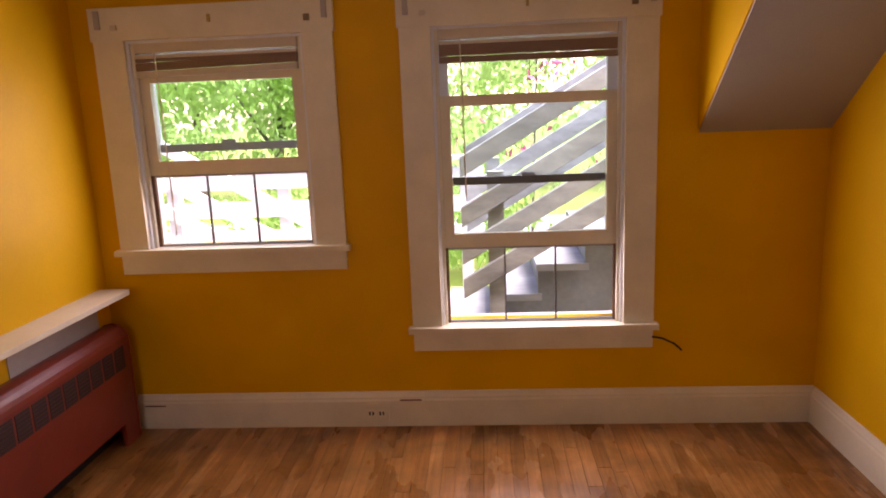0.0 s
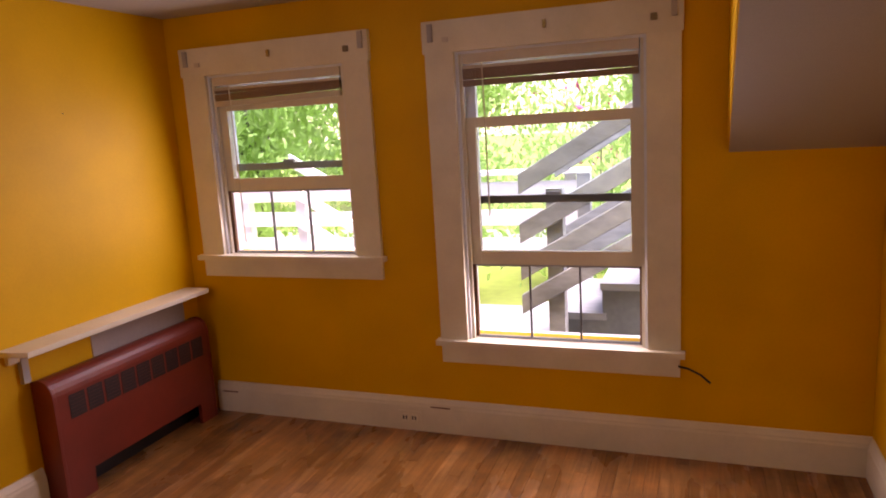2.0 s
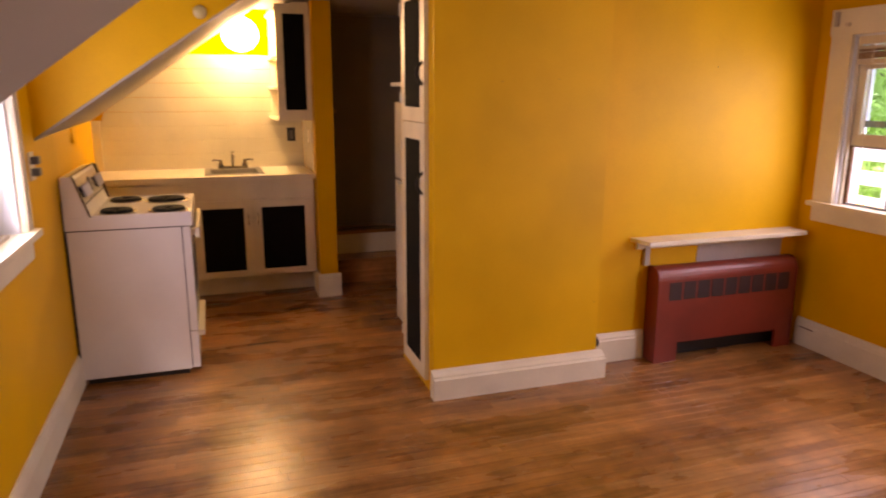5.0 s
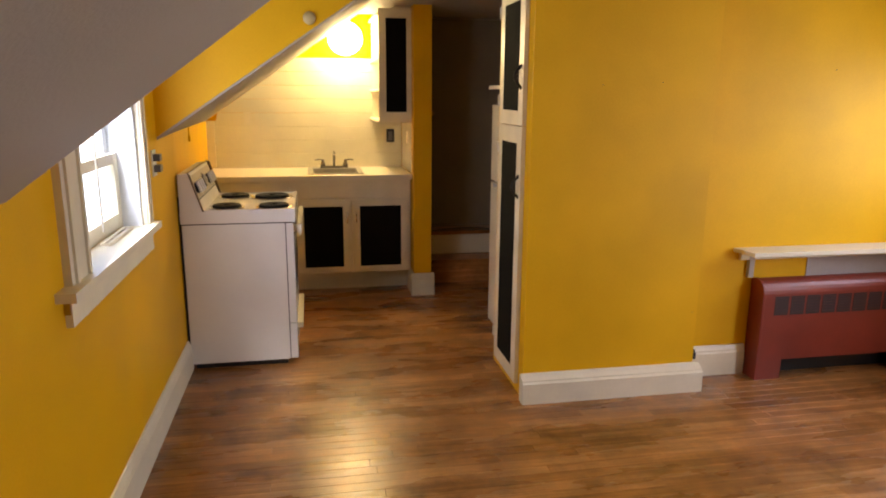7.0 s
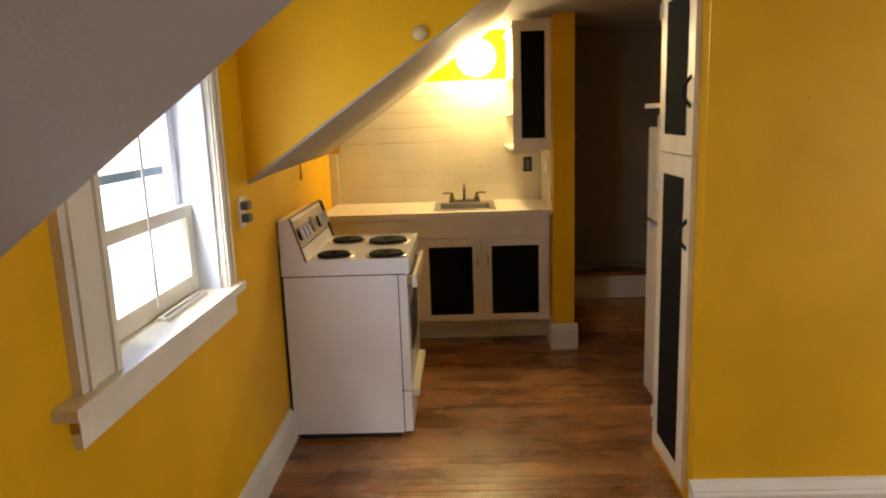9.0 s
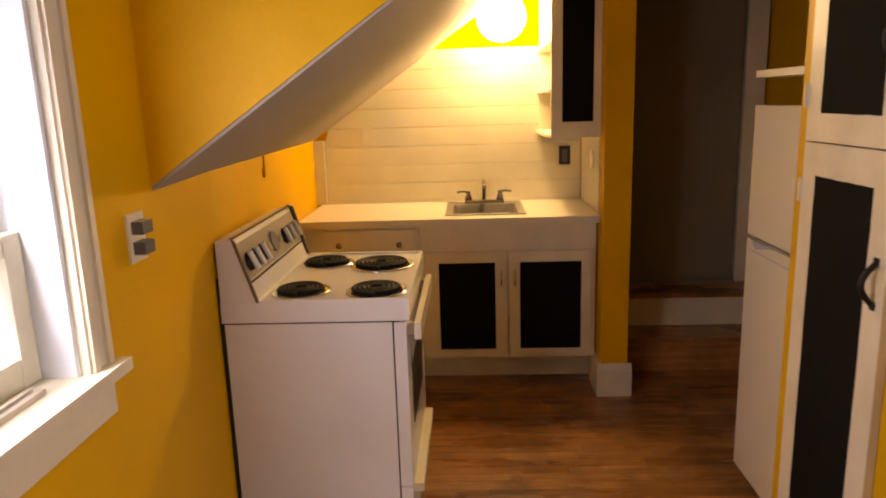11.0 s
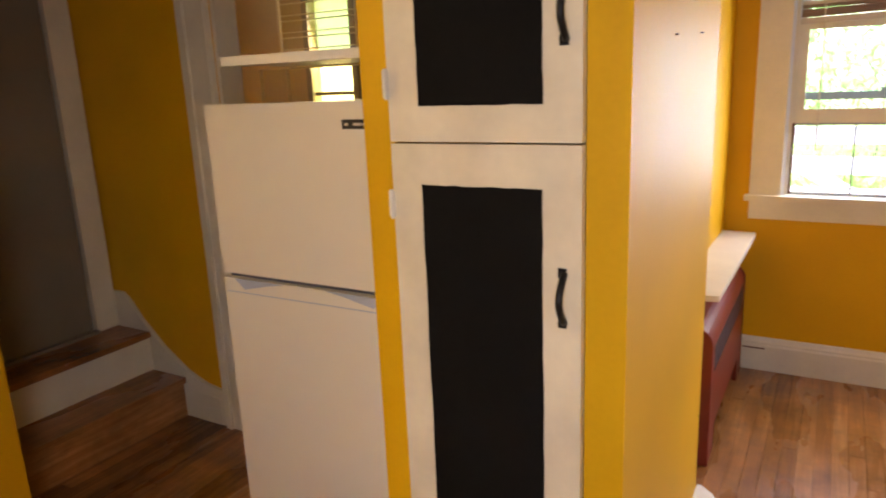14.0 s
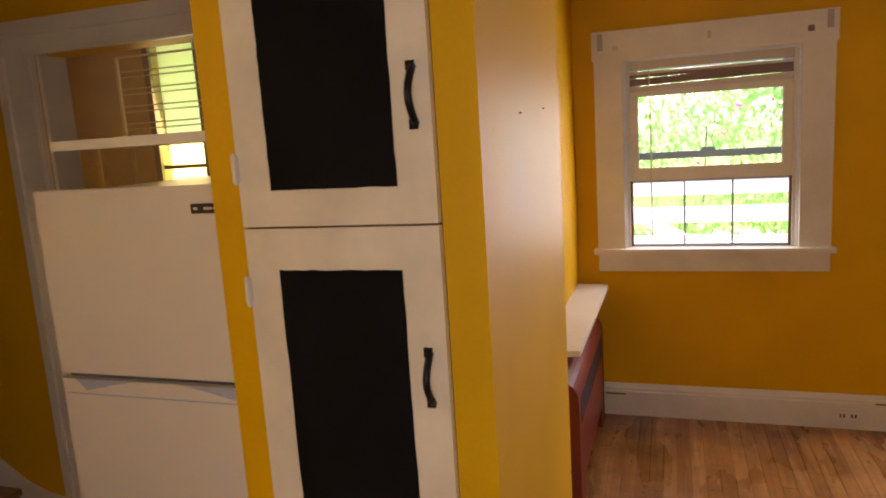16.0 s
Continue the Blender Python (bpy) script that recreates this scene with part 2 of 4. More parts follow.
def boxes(*rows):
    bm = bmesh.new()
    for r in rows:
        box(bm, *r)
    return bm


def rounded(bm, width=0.004, segments=2):
    """Bevel all the sharp edges of a bmesh."""
    edges = [e for e in bm.edges if len(e.link_faces) == 2 and e.calc_face_angle(0) > 0.5]
    bmesh.ops.bevel(bm, geom=edges, offset=width, segments=segments, profile=0.5, affect="EDGES", clamp_overlap=True)
    return bm


def rbox(x0, x1, y0, y1, z0, z1, width=0.004, segments=2):
    return rounded(boxes((x0, x1, y0, y1, z0, z1)), width, segments)


def prism(outline, axis, a, b):
    """An outline of 2D points, drawn out along an axis from a to b."""
    bm = bmesh.new()
    def at(p, d):
        return (d, p[0], p[1]) if axis == "x" else (p[0], d, p[1]) if axis == "y" else (p[0], p[1], d)
    lo = [bm.verts.new(at(p, a)) for p in outline]
    hi = [bm.verts.new(at(p, b)) for p in outline]
    bm.faces.new(lo)
    bm.faces.new(hi)
    for i in range(len(outline)):
        j = (i + 1) % len(outline)
        bm.faces.new((lo[i], lo[j], hi[j], hi[i]))
    bmesh.ops.recalc_face_normals(bm, faces=bm.faces)
    return bm


def cyl(bm, p, q, r, r2=None, n=16):
    """A round bar from p to q."""
    p, q = Vector(p), Vector(q)
    m = Matrix.Translation((p + q) / 2) @ (q - p).to_track_quat("Z", "Y").to_matrix().to_4x4()
    bmesh.ops.create_cone(bm, cap_ends=True, segments=n, radius1=r, radius2=r if r2 is None else r2, depth=(q - p).length, matrix=m)
    return bm


def lathe(profile, n=24, centre=(0, 0, 0)):
    """A round thing from a profile of (radius, height)."""
    bm = bmesh.new()
    rings = []
    for r, z in profile:
        rings.append([bm.verts.new((centre[0] + r * math.cos(2 * math.pi * i / n), centre[1] + r * math.sin(2 * math.pi * i / n), centre[2] + z)) for i in range(n)])
    for a, b in zip(rings, rings[1:]):
        for i in range(n):
            j = (i + 1) % n
            bm.faces.new((a[i], a[j], b[j], b[i]))
    bm.faces.new(list(reversed(rings[0])))
    bm.faces.new(rings[-1])
    return bm


def tube(points, r, n=8):
    """A bent round rod through points."""
    bm = bmesh.new()
    pts = [Vector(p) for p in points]
    ways = [(pts[min(i + 1, len(pts) - 1)] - pts[max(i - 1, 0)]).normalized() for i in range(len(pts))]
    ref = min((Vector(a) for a in ((1, 0, 0), (0, 1, 0), (0, 0, 1))), key=lambda a: max(abs(d.dot(a)) for d in ways))
    rings = []
    for p, d in zip(pts, ways):
        u = d.cross(ref).normalized()
        v = d.cross(u)
        rings.append([bm.verts.new(p + u * (r * math.cos(2 * math.pi * k / n)) + v * (r * math.sin(2 * math.pi * k / n))) for k in range(n)])
    for a, b in zip(rings, rings[1:]):
        for k in range(n):
            j = (k + 1) % n
            bm.faces.new((a[k], a[j], b[j], b[k]))
    bm.faces.new(list(reversed(rings[0])))
    bm.faces.new(rings[-1])
    bmesh.ops.recalc_face_normals(bm, faces=bm.faces)
    return bm


def part(name, bm, mat, parent=None, label="", smooth=False):
    """Links a bmesh as one mesh object, under a parent or alone."""
    me = bpy.data.meshes.new(name)
    if smooth:
        for f in bm.faces:
            f.smooth = True
    bm.to_mesh(me)
    bm.free()
    me.materials.append(mat)
    ob = new(name, me)
    if parent is not None:
        ob.parent = parent
        ob.matrix_parent_inverse = parent.matrix_basis.inverted()
    if label:
        tagged(ob, label)
    return ob


def thing(name, at, label, category, group="", kind=""):
    """An Empty at the base of a thing, to hold its parts."""
    e = new(name)
    e.empty_display_size = 0.1
    e.matrix_basis = Matrix.Translation(at)
    return tagged(e, label, category, group, kind)


def structure(name, bm, mat, label="", category=""):
    return tagged(part(name, bm, mat), label, category, kind="structure")


# ---- plan ----
CEIL = 2.08
PSIDE = 0.088
NORTH, SOUTH, EAST, BACK = 4.51, 0.50, 3.155, -2.50
KNEE, PITCH = 1.266, 0.690
BEND, LEAN = -0.62, 0.0532  # the kitchen end of the south wall runs off square from here
CHEEK_W, CHEEK_E = -0.235, 1.41
W1 = (0.185, 0.956, 0.872, 1.783)
W2 = (1.500, 2.306, 0.480, 1.783)
W3 = (0.172, 0.930, 0.945, 1.80)


def wall_y(name, x0, x1, y0, y1, z0, z1, holes, mat, label):
    """A wall along x with rectangular holes (x0, x1, z0, z1), left to right."""
    rows, x = [], x0
    for a, b, c, d in holes:
        rows.append((x, a, y0, y1, z0, z1))
        if c > z0:
            rows.append((a, b, y0, y1, z0, c))
        if d < z1:
            rows.append((a, b, y0, y1, d, z1))
        x = b
    rows.append((x, x1, y0, y1, z0, z1))
    return structure(name, boxes(*rows), mat, label, "wall")


wall_y("wall_north", -0.25, EAST + 0.2, NORTH, NORTH + 0.14, 0, CEIL, [W1, W2], YELLOW, "yellow painted plaster wall with two windows")
wall_y("wall_south", BEND, 4.5, SOUTH - 0.14, SOUTH, 0, CEIL + 0.2, [W3], YELLOW, "yellow painted knee wall and dormer wall")
SK = SOUTH + (BACK - BEND) * LEAN
structure("wall_south_kitchen", prism([(BEND, SOUTH), (BACK - 0.2, SK - 0.2 * LEAN), (BACK - 0.2, SK - 0.15), (BEND, SOUTH - 0.14)], "z", 0, CEIL + 0.2), YELLOW, "yellow painted knee wall behind the stove and counter", "wall")
structure("wall_kitchen", boxes((BACK - 0.15, BACK, SK - 0.05, 1.915, 0, CEIL)), YELLOW, "yellow kitchen end wall above the tiles", "wall")
structure("wall_partition", boxes((-2.88, -1.81, 1.915, 2.045, 0, CEIL)), YELLOW, "yellow painted partition wall end beside the stairs", "wall")
wall_y("wall_hall", -2.88, -0.05, 2.94, 3.06, 0, CEIL, [(-1.70, -0.95, 0.0, 1.85)], YELLOW, "dark yellow hall wall with a doorway behind the fridge")
structure("wall_stair_end", boxes((-2.88, -2.56, 2.045, 2.94, 0, CEIL)), PLAINGREY, "grey wall at the head of the steps", "wall")
structure("wall_alcove", boxes((-0.20, -0.05, 3.06, NORTH, 0, CEIL)), YELLOW, "yellow alcove wall behind the radiator", "wall")
structure("wall_pantry_end", boxes((-0.05, PSIDE, 3.06, 3.09, 0, CEIL)), YELLOW, "yellow end wall of the pantry block", "wall")
structure("wall_pantry_side", boxes((0.05, PSIDE, 2.185, 3.06, 0, CEIL)), YELLOW, "yellow painted side wall of the pantry block", "wall")
structure("wall_east", boxes((EAST, EAST + 0.12, 2.45, 2.74, 0, CEIL), (EAST, EAST + 0.12, 3.64, NORTH, 0, CEIL), (EAST, EAST + 0.12, 2.74, 3.64, 1.98, CEIL)), YELLOW, "yellow painted east wall with a door", "wall")
structure("wall_return", boxes((EAST + 0.12, 4.4, 2.45, 2.57, 0, CEIL)), YELLOW, "yellow painted return wall", "wall")
structure("wall_east_end", boxes((4.4, 4.52, SOUTH, 2.57, 0, CEIL)), YELLOW, "yellow painted end wall", "wall")
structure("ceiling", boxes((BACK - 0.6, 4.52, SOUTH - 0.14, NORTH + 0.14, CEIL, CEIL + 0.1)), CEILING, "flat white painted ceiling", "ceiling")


KNEE_N, PITCH_N = 1.304, 0.80
run_s = (CEIL - KNEE) / PITCH
run_n = (CEIL - KNEE_N) / PITCH_N
KNEE_E, PITCH_E = 1.232, 0.748
run_e = (CEIL - KNEE_E) / PITCH_E
for name, x0, x1, knee, run in (("ceiling_slope_kitchen", BACK, CHEEK_W, KNEE, run_s), ("ceiling_slope_east", CHEEK_E, 4.4, KNEE_E, run_e)):
    bm = prism([(SOUTH, knee), (SOUTH + run, CEIL), (SOUTH, CEIL)], "x", x0, x1)
    for v in bm.verts:
        if v.co.x < BEND:
            v.co.y += SK - SOUTH
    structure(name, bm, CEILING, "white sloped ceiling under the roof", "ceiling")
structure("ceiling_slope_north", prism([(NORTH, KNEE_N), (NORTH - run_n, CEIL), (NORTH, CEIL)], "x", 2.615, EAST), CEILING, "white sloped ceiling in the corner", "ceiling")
for name, x0, x1, y, s, run, z in (("dormer_cheek_west", CHEEK_W, CHEEK_W + 0.006, SOUTH, 1, run_s, KNEE), ("dormer_cheek_east", CHEEK_E - 0.006, CHEEK_E, SOUTH, 1, run_e, KNEE_E), ("dormer_cheek_north", 2.609, 2.615, NORTH, -1, run_n, KNEE_N)):
    structure(name, prism([(y, z + 0.012), (y + s * (run - 0.01), CEIL), (y, CEIL)], "x", x0, x1), YELLOW, "yellow painted triangular cheek beside the slope", "wall")
structure("floor", boxes((BACK - 0.6, 4.52, SOUTH - 0.14, NORTH + 0.14, -0.12, -0.006)), OAK, "worn brown oak strip floor", "floor")

# ---- trim ----
BASE_OUT = [(0, 0), (0.02, 0), (0.02, 0.125), (0.016, 0.135), (0.016, 0.142), (0.011, 0.152), (0.006, 0.165), (0, 0.168)]


def baseboard(p, q, label="white painted wooden baseboard with a moulded cap", thick=1.0, tall=1.0):
    """A moulded board along the floor from p to q, standing out to its left."""
    p, q = Vector((*p, 0)), Vector((*q, 0))
    d = (q - p).normalized()
    out = Vector((-d.y, d.x, 0))
    bm = bmesh.new()
    rings = [[bm.verts.new(o + out * (a * thick) + Vector((0, 0, z * tall))) for a, z in BASE_OUT] for o in (p, q)]
    bm.faces.new(list(reversed(rings[0])))
    bm.faces.new(rings[1])
    n = len(BASE_OUT)
    for i in range(n):
        j = (i + 1) % n
        bm.faces.new((rings[0][i], rings[0][j], rings[1][j], rings[1][i]))
    bmesh.ops.recalc_face_normals(bm, faces=bm.faces)
    return structure("baseboard", bm, WHITE, label, "baseboard")


baseboard((EAST, NORTH), (0.035, NORTH))
baseboard((EAST, 3.775), (EAST, NORTH - 0.021))
baseboard((PSIDE, 3.118), (PSIDE, 2.164), "thick white baseboard on the pantry side wall", 3.1, 0.83)
baseboard((-0.05, 3.47), (-0.05, 3.105), "short white baseboard beside the radiator")
baseboard((-0.60, SOUTH), (4.3, SOUTH))
baseboard((-1.811, 1.915), (-2.02, 1.915))
baseboard((-1.81, 2.066), (-1.81, 1.895), "white baseboard round the partition end")
baseboard((-2.08, 2.045), (-1.811, 2.045))
baseboard((-1.885, 2.94), (-2.06, 2.94))

# ---- windows of the north wall ----
def sash(parent, name, x0, x1, y0, y1, z0, z1, stile, top, bottom, mat, low_mat=None):
    """A sash of four bars and one pane."""
    s = part(name, rbox(x0, x0 + stile, y0, y1, z0, z1, 0.003, 1), mat, parent)
    part("stile", rbox(x1 - stile, x1, y0, y1, z0, z1, 0.003, 1), mat, s)
    part("top_rail", rbox(x0 + stile, x1 - stile, y0 + 0.002, y1 - 0.002, z1 - top, z1, 0.003, 1), mat, s)
    part("bottom_rail", rbox(x0 + stile, x1 - stile, y0 + 0.002, y1 - 0.002, z0, z0 + bottom, 0.003, 1), low_mat or mat, s)
    pane = part("pane", boxes((x0 + stile - 0.004, x1 - stile + 0.004, (y0 + y1) / 2 - 0.002, (y0 + y1) / 2 + 0.002, z0 + bottom - 0.004, z1 - top + 0.004)), GLASS, s)
    pane.visible_shadow = False
    return s


def north_window(name, hole, sash_z, rail_z, rail_mat, label):
    a, b, c, d = hole
    w = thing(name, ((a + b) / 2, NORTH, c), label, "window", kind="structure")
    f = NORTH - 0.022
    part("side_casing", rbox(a - 0.132, a, f, NORTH, c, d, 0.003), WHITE, w)
    part("side_casing", rbox(b, b + 0.132, f, NORTH, c, d, 0.003), WHITE, w)
    part("head_casing", rbox(a - 0.140, b + 0.140, f - 0.004, NORTH, d, 1.918, 0.003), WHITE, w)
    part("stool", rbox(a - 0.150, b + 0.150, f - 0.028, NORTH + 0.06, c - 0.024, c + 0.001, 0.008, 3), WHITE, w)
    part("apron", rbox(a - 0.130, b + 0.130, f, NORTH, c - 0.112, c - 0.024, 0.003), WHITE, w)
    for x0, x1 in ((a, a + 0.012), (b - 0.012, b)):
        part("jamb", boxes((x0, x1, NORTH - 0.002, NORTH + 0.15, c + 0.001, d)), VINYL, w)
    part("head_jamb", boxes((a + 0.012, b - 0.012, NORTH - 0.002, NORTH + 0.15, d - 0.012, d)), VINYL, w)
    part("sub_sill", boxes((a + 0.012, b - 0.012, NORTH + 0.06, NORTH + 0.19, c - 0.03, c - 0.004)), VINYL, w)
    for x0 in (a + 0.012, b - 0.026):
        part("stop_bead", rbox(x0, x0 + 0.014, NORTH + 0.012, NORTH + 0.030, c + 0.001, d - 0.012, 0.003), WHITE, w)
    sash(w, "lower_sash", a + 0.016, b - 0.016, NORTH + 0.034, NORTH + 0.066, sash_z[0], sash_z[1], 0.052, 0.045, 0.062, WHITE)
    sash(w, "upper_sash", a + 0.016, b - 0.016, NORTH + 0.074, NORTH + 0.104, rail_z, d - 0.014, 0.046, 0.04, 0.034, VINYL, rail_mat)
    part("sash_lock", rbox((a + b) / 2 - 0.03, (a + b) / 2 + 0.03, NORTH + 0.060, NORTH + 0.074, rail_z + 0.034, rail_z + 0.05, 0.003), GREYRAIL, w)
    return w


def screen(name, hole, top, label):
    """An expanding half screen under the raised sash."""
    a, b, c, d = hole
    y = NORTH + 0.045
    s = thing(name, ((a + b) / 2, y, c + 0.002), label, "window screen")
    for x0, m, wd in ((a + 0.018, RAWWOOD, 0.02), (b - 0.036, RAWWOOD, 0.018)):
        part("side_rail", rbox(x0, x0 + wd, y - 0.008, y + 0.01, c + 0.002, top, 0.002, 1), m, s)
    for k in (0.36, 0.64):
        x0 = a + (b - a) * k
        part("sliding_rail", rbox(x0 - 0.004, x0 + 0.004, y - 0.006, y + 0.006, c + 0.010, top - 0.006, 0.001, 1), GREYPLASTIC, s)
    part("bottom_rail", rbox(a + 0.038, b - 0.036, y - 0.006, y + 0.008, c + 0.002, c + 0.012, 0.002, 1), GREYRAIL, s)
    part("top_rail", rbox(a + 0.038, b - 0.036, y - 0.006, y + 0.008, top - 0.010, top, 0.002, 1), GREYRAIL, s)
    return s


def blind(name, hole, sag, wand, label):
    """A raised slatted blind: head rail, gathered slats, bottom rail, wand."""
    a, b, c, d = hole
    y0 = NORTH + 0.004
    t = thing(name, ((a + b) / 2, y0, d - 0.012), label, "window blind")
    part("head_rail", rbox(a + 0.03, b - 0.03, y0, y0 + 0.028, d - 0.052, d - 0.012, 0.003), CREAMRAIL, t)
    for i in range(9):
        z = d - 0.062 - i * 0.0066
        skew = sag * (i / 9.0) if i < 4 else sag
        bm = boxes((a + 0.032, b - 0.032, y0 - 0.004, y0 + 0.024, z - 0.0060, z))
        for v in bm.verts:
            v.co.z += skew * (v.co.x - (a + b) / 2) / (b - a)
        part("slat", bm, CREAMRAIL if i < 2 else BLIND, t)
    bm = rbox(a + 0.032, b - 0.032, y0 - 0.005, y0 + 0.025, d - 0.150, d - 0.124, 0.003)
    for v in bm.verts:
        v.co.z += sag * (v.co.x - (a + b) / 2) / (b - a)
    part("bottom_rail", bm, CREAMRAIL if sag else BLIND, t)
    part("wand", tube([(a + 0.12, y0 - 0.004, d - 0.05), (a + 0.125, y0 - 0.006, d - 0.3), (a + 0.128, y0 - 0.006, d - wand)], 0.0035), CREAMRAIL, t)
    return t


north_window("window_1", W1, (1.200, 1.650), 1.300, GREYRAIL, "white wooden double-hung window with its sash raised")
north_window("window_2", W2, (0.832, 1.498), 1.108, DARKRAIL, "tall white wooden double-hung window, sash raised")
screen("window_screen", W1, 1.200, "brown and grey expanding insect screen under the sash")
screen("window_screen", W2, 0.832, "brown and grey expanding insect screen under the sash")
blind("window_blind", W1, 0.014, 0.85, "brown slatted blind, raised and hanging slightly askew")
blind("window_blind", W2, 0.0, 0.72, "brown slatted blind raised to the window head")

# curtain hardware left on the head casings
def bracket(x, z, w, h, mat, label):
    return tagged(part("curtain_bracket", rbox(x - w / 2, x + w / 2, NORTH - 0.038, NORTH - 0.026, z - h / 2, z + h / 2, 0.003), mat), label, "bracket", "curtain brackets on the casings")


BRONZED = material("olive_brown_bracket", (0.20, 0.14, 0.07), 0.5)
for a, b, c, d in (W1, W2):
    bracket(a - 0.03, 1.836, 0.026, 0.020, CREAMRAIL, "small cream wooden curtain bracket on the white casing")
    bracket(b + 0.03, 1.842, 0.024, 0.026, BRONZED, "small brown wooden curtain bracket on the white casing")
    bracket((a + b) / 2, 1.858, 0.012, 0.032, BRASS, "small brass hook plate on the white casing")
    bracket(a - 0.10, 1.868, 0.022, 0.075, GREYBOARD, "grey metal rod holder on the white casing")
    bracket(b + 0.105, 1.875, 0.022, 0.075, GREYBOARD, "grey metal rod holder on the white casing")

# ---- window of the south dormer ----
a, b, c, d = W3
w3 = thing("window_3", ((a + b) / 2, SOUTH, c), "white dormer window with fluted casing, brightly lit", "window", kind="structure")
for x0, x1 in ((a - 0.085, a), (b, b + 0.180)):
    side = part("side_casing", rbox(x0, x1, SOUTH, SOUTH + 0.022, c, 1.86, 0.006), WHITE, w3)
    for k in (0.16, 0.80):
        xf = x0 + (x1 - x0) * k
        part("flute", rbox(xf - 0.009, xf + 0.009, SOUTH + 0.022, SOUTH + 0.030, c, 1.86, 0.004), WHITE, side)
part("head_casing", rbox(a - 0.13, b + 0.13, SOUTH, SOUTH + 0.024, 1.80, 1.93, 0.003), WHITE, w3)
part("stool", rbox(a - 0.105, b + 0.262, SOUTH - 0.07, SOUTH + 0.055, c - 0.026, c + 0.001, 0.009, 3), WHITE, w3)
part("apron", rbox(a - 0.085, b + 0.200, SOUTH, SOUTH + 0.02, c - 0.115, c - 0.026, 0.003), WHITE, w3)
part("corner_bracket", rounded(boxes((b + 0.202, b + 0.208, SOUTH + 0.002, SOUTH + 0.018, c - 0.075, c - 0.027), (b + 0.208, b + 0.235, SOUTH + 0.002, SOUTH + 0.018, c - 0.032, c - 0.027)), 0.001, 1), BRASS, w3, "small dull metal bracket")
part("storm_rail", rbox(a + 0.014, b - 0.014, SOUTH - 0.148, SOUTH - 0.136, 1.352, 1.378, 0.002, 1), GREYRAIL, w3, "grey storm window rail")
for x0 in (a, b - 0.012):
    part("jamb", boxes((x0, x0 + 0.012, SOUTH - 0.15, SOUTH + 0.002, c + 0.001, d)), VINYL, w3)
part("head_jamb", boxes((a + 0.012, b - 0.012, SOUTH - 0.15, SOUTH + 0.002, d - 0.012, d)), VINYL, w3)
sash(w3, "lower_sash", a + 0.014, b - 0.014, SOUTH - 0.10, SOUTH - 0.07, c + 0.002, 1.245, 0.05, 0.04, 0.06, WHITE)
sash(w3, "upper_sash", a + 0.014, b - 0.014, SOUTH - 0.135, SOUTH - 0.105, 1.205, d - 0.014, 0.045, 0.04, 0.034, VINYL)
tagged(part("blind_wand", tube([(0.60, SOUTH - 0.03, 1.78), (0.60, SOUTH - 0.03, 1.4), (0.595, SOUTH - 0.03, 1.0)], 0.004), CREAMRAIL), "pale plastic blind wand hanging before the window", "blind wand")
tagged(part("sash_prop", rounded(boxes((0.26, 0.56, SOUTH - 0.052, SOUTH - 0.040, c + 0.001, c + 0.012), (0.26, 0.56, SOUTH - 0.028, SOUTH - 0.016, c + 0.001, c + 0.012), (0.56, 0.572, SOUTH - 0.052, SOUTH - 0.016, c + 0.001, c + 0.012)), 0.003), CREAMRAIL), "cream plastic screen piece lying on the window stool", "window part")

# ---- east door ----
ed = thing("door_1", (EAST, 3.19, 0), "white painted door in a white moulded casing", "door", kind="structure")
part("side_casing", rbox(EAST - 0.022, EAST, 3.63, 3.775, 0, 1.98, 0.004), WHITE, ed)
part("casing_bead", rbox(EAST - 0.030, EAST - 0.022, 3.745, 3.770, 0, 1.98, 0.003), WHITE, ed)
part("side_casing", rbox(EAST - 0.022, EAST, 2.60, 2.745, 0, 1.98, 0.004), WHITE, ed)
part("head_casing", rbox(EAST - 0.022, EAST, 2.60, 3.775, 1.98, 2.06, 0.004), WHITE, ed)
leaf = part("leaf", rbox(EAST + 0.012, EAST + 0.052, 2.748, 3.626, 0.008, 1.972, 0.003), WHITE, ed)
for z0, z1 in ((0.15, 0.95), (1.10, 1.82)):
    for y0, y1 in ((2.85, 3.14), (3.24, 3.53)):
        part("panel", rbox(EAST + 0.006, EAST + 0.012, y0, y1, z0, z1, 0.005), WHITE, leaf)
for z in (0.25, 1.72):
    part("hinge", cyl(bmesh.new(), (EAST - 0.004, 3.632, z - 0.04), (EAST - 0.004, 3.632, z + 0.04), 0.008, n=10), BRASS, ed, "painted hinge")

# ---- radiator in the alcove ----
rad = thing("radiator_cover", (0.02, 3.95, 0), "red enamelled convector radiator cover with dark grilles", "radiator")
R0, R1, RF, RT = 3.475, 4.435, 0.065, 0.545
out = [(-0.045, 0.0), (-0.045, RT - 0.01), (RF - 0.07, RT)] + [(RF - 0.07 + 0.07 * math.sin(k * math.pi / 12), RT - 0.07 + 0.07 * math.cos(k * math.pi / 12)) for k in range(1, 7)]
shell = [(-0.045, 0.108)] + out[1:] + [(RF, 0.108)]
part("front_cover", prism(shell, "y", R0 + 0.016, R1 - 0.016), RED, rad)
ends = out + [(RF, 0.0)]
for y0, y1 in ((R0, R0 + 0.016), (R1 - 0.016, R1)):
    part("end_panel", rounded(prism([(x + (0.003 if x > 0 else 0), z + (0.003 if z > 0.5 else 0)) for x, z in ends], "y", y0, y1), 0.002, 1), RED, rad)
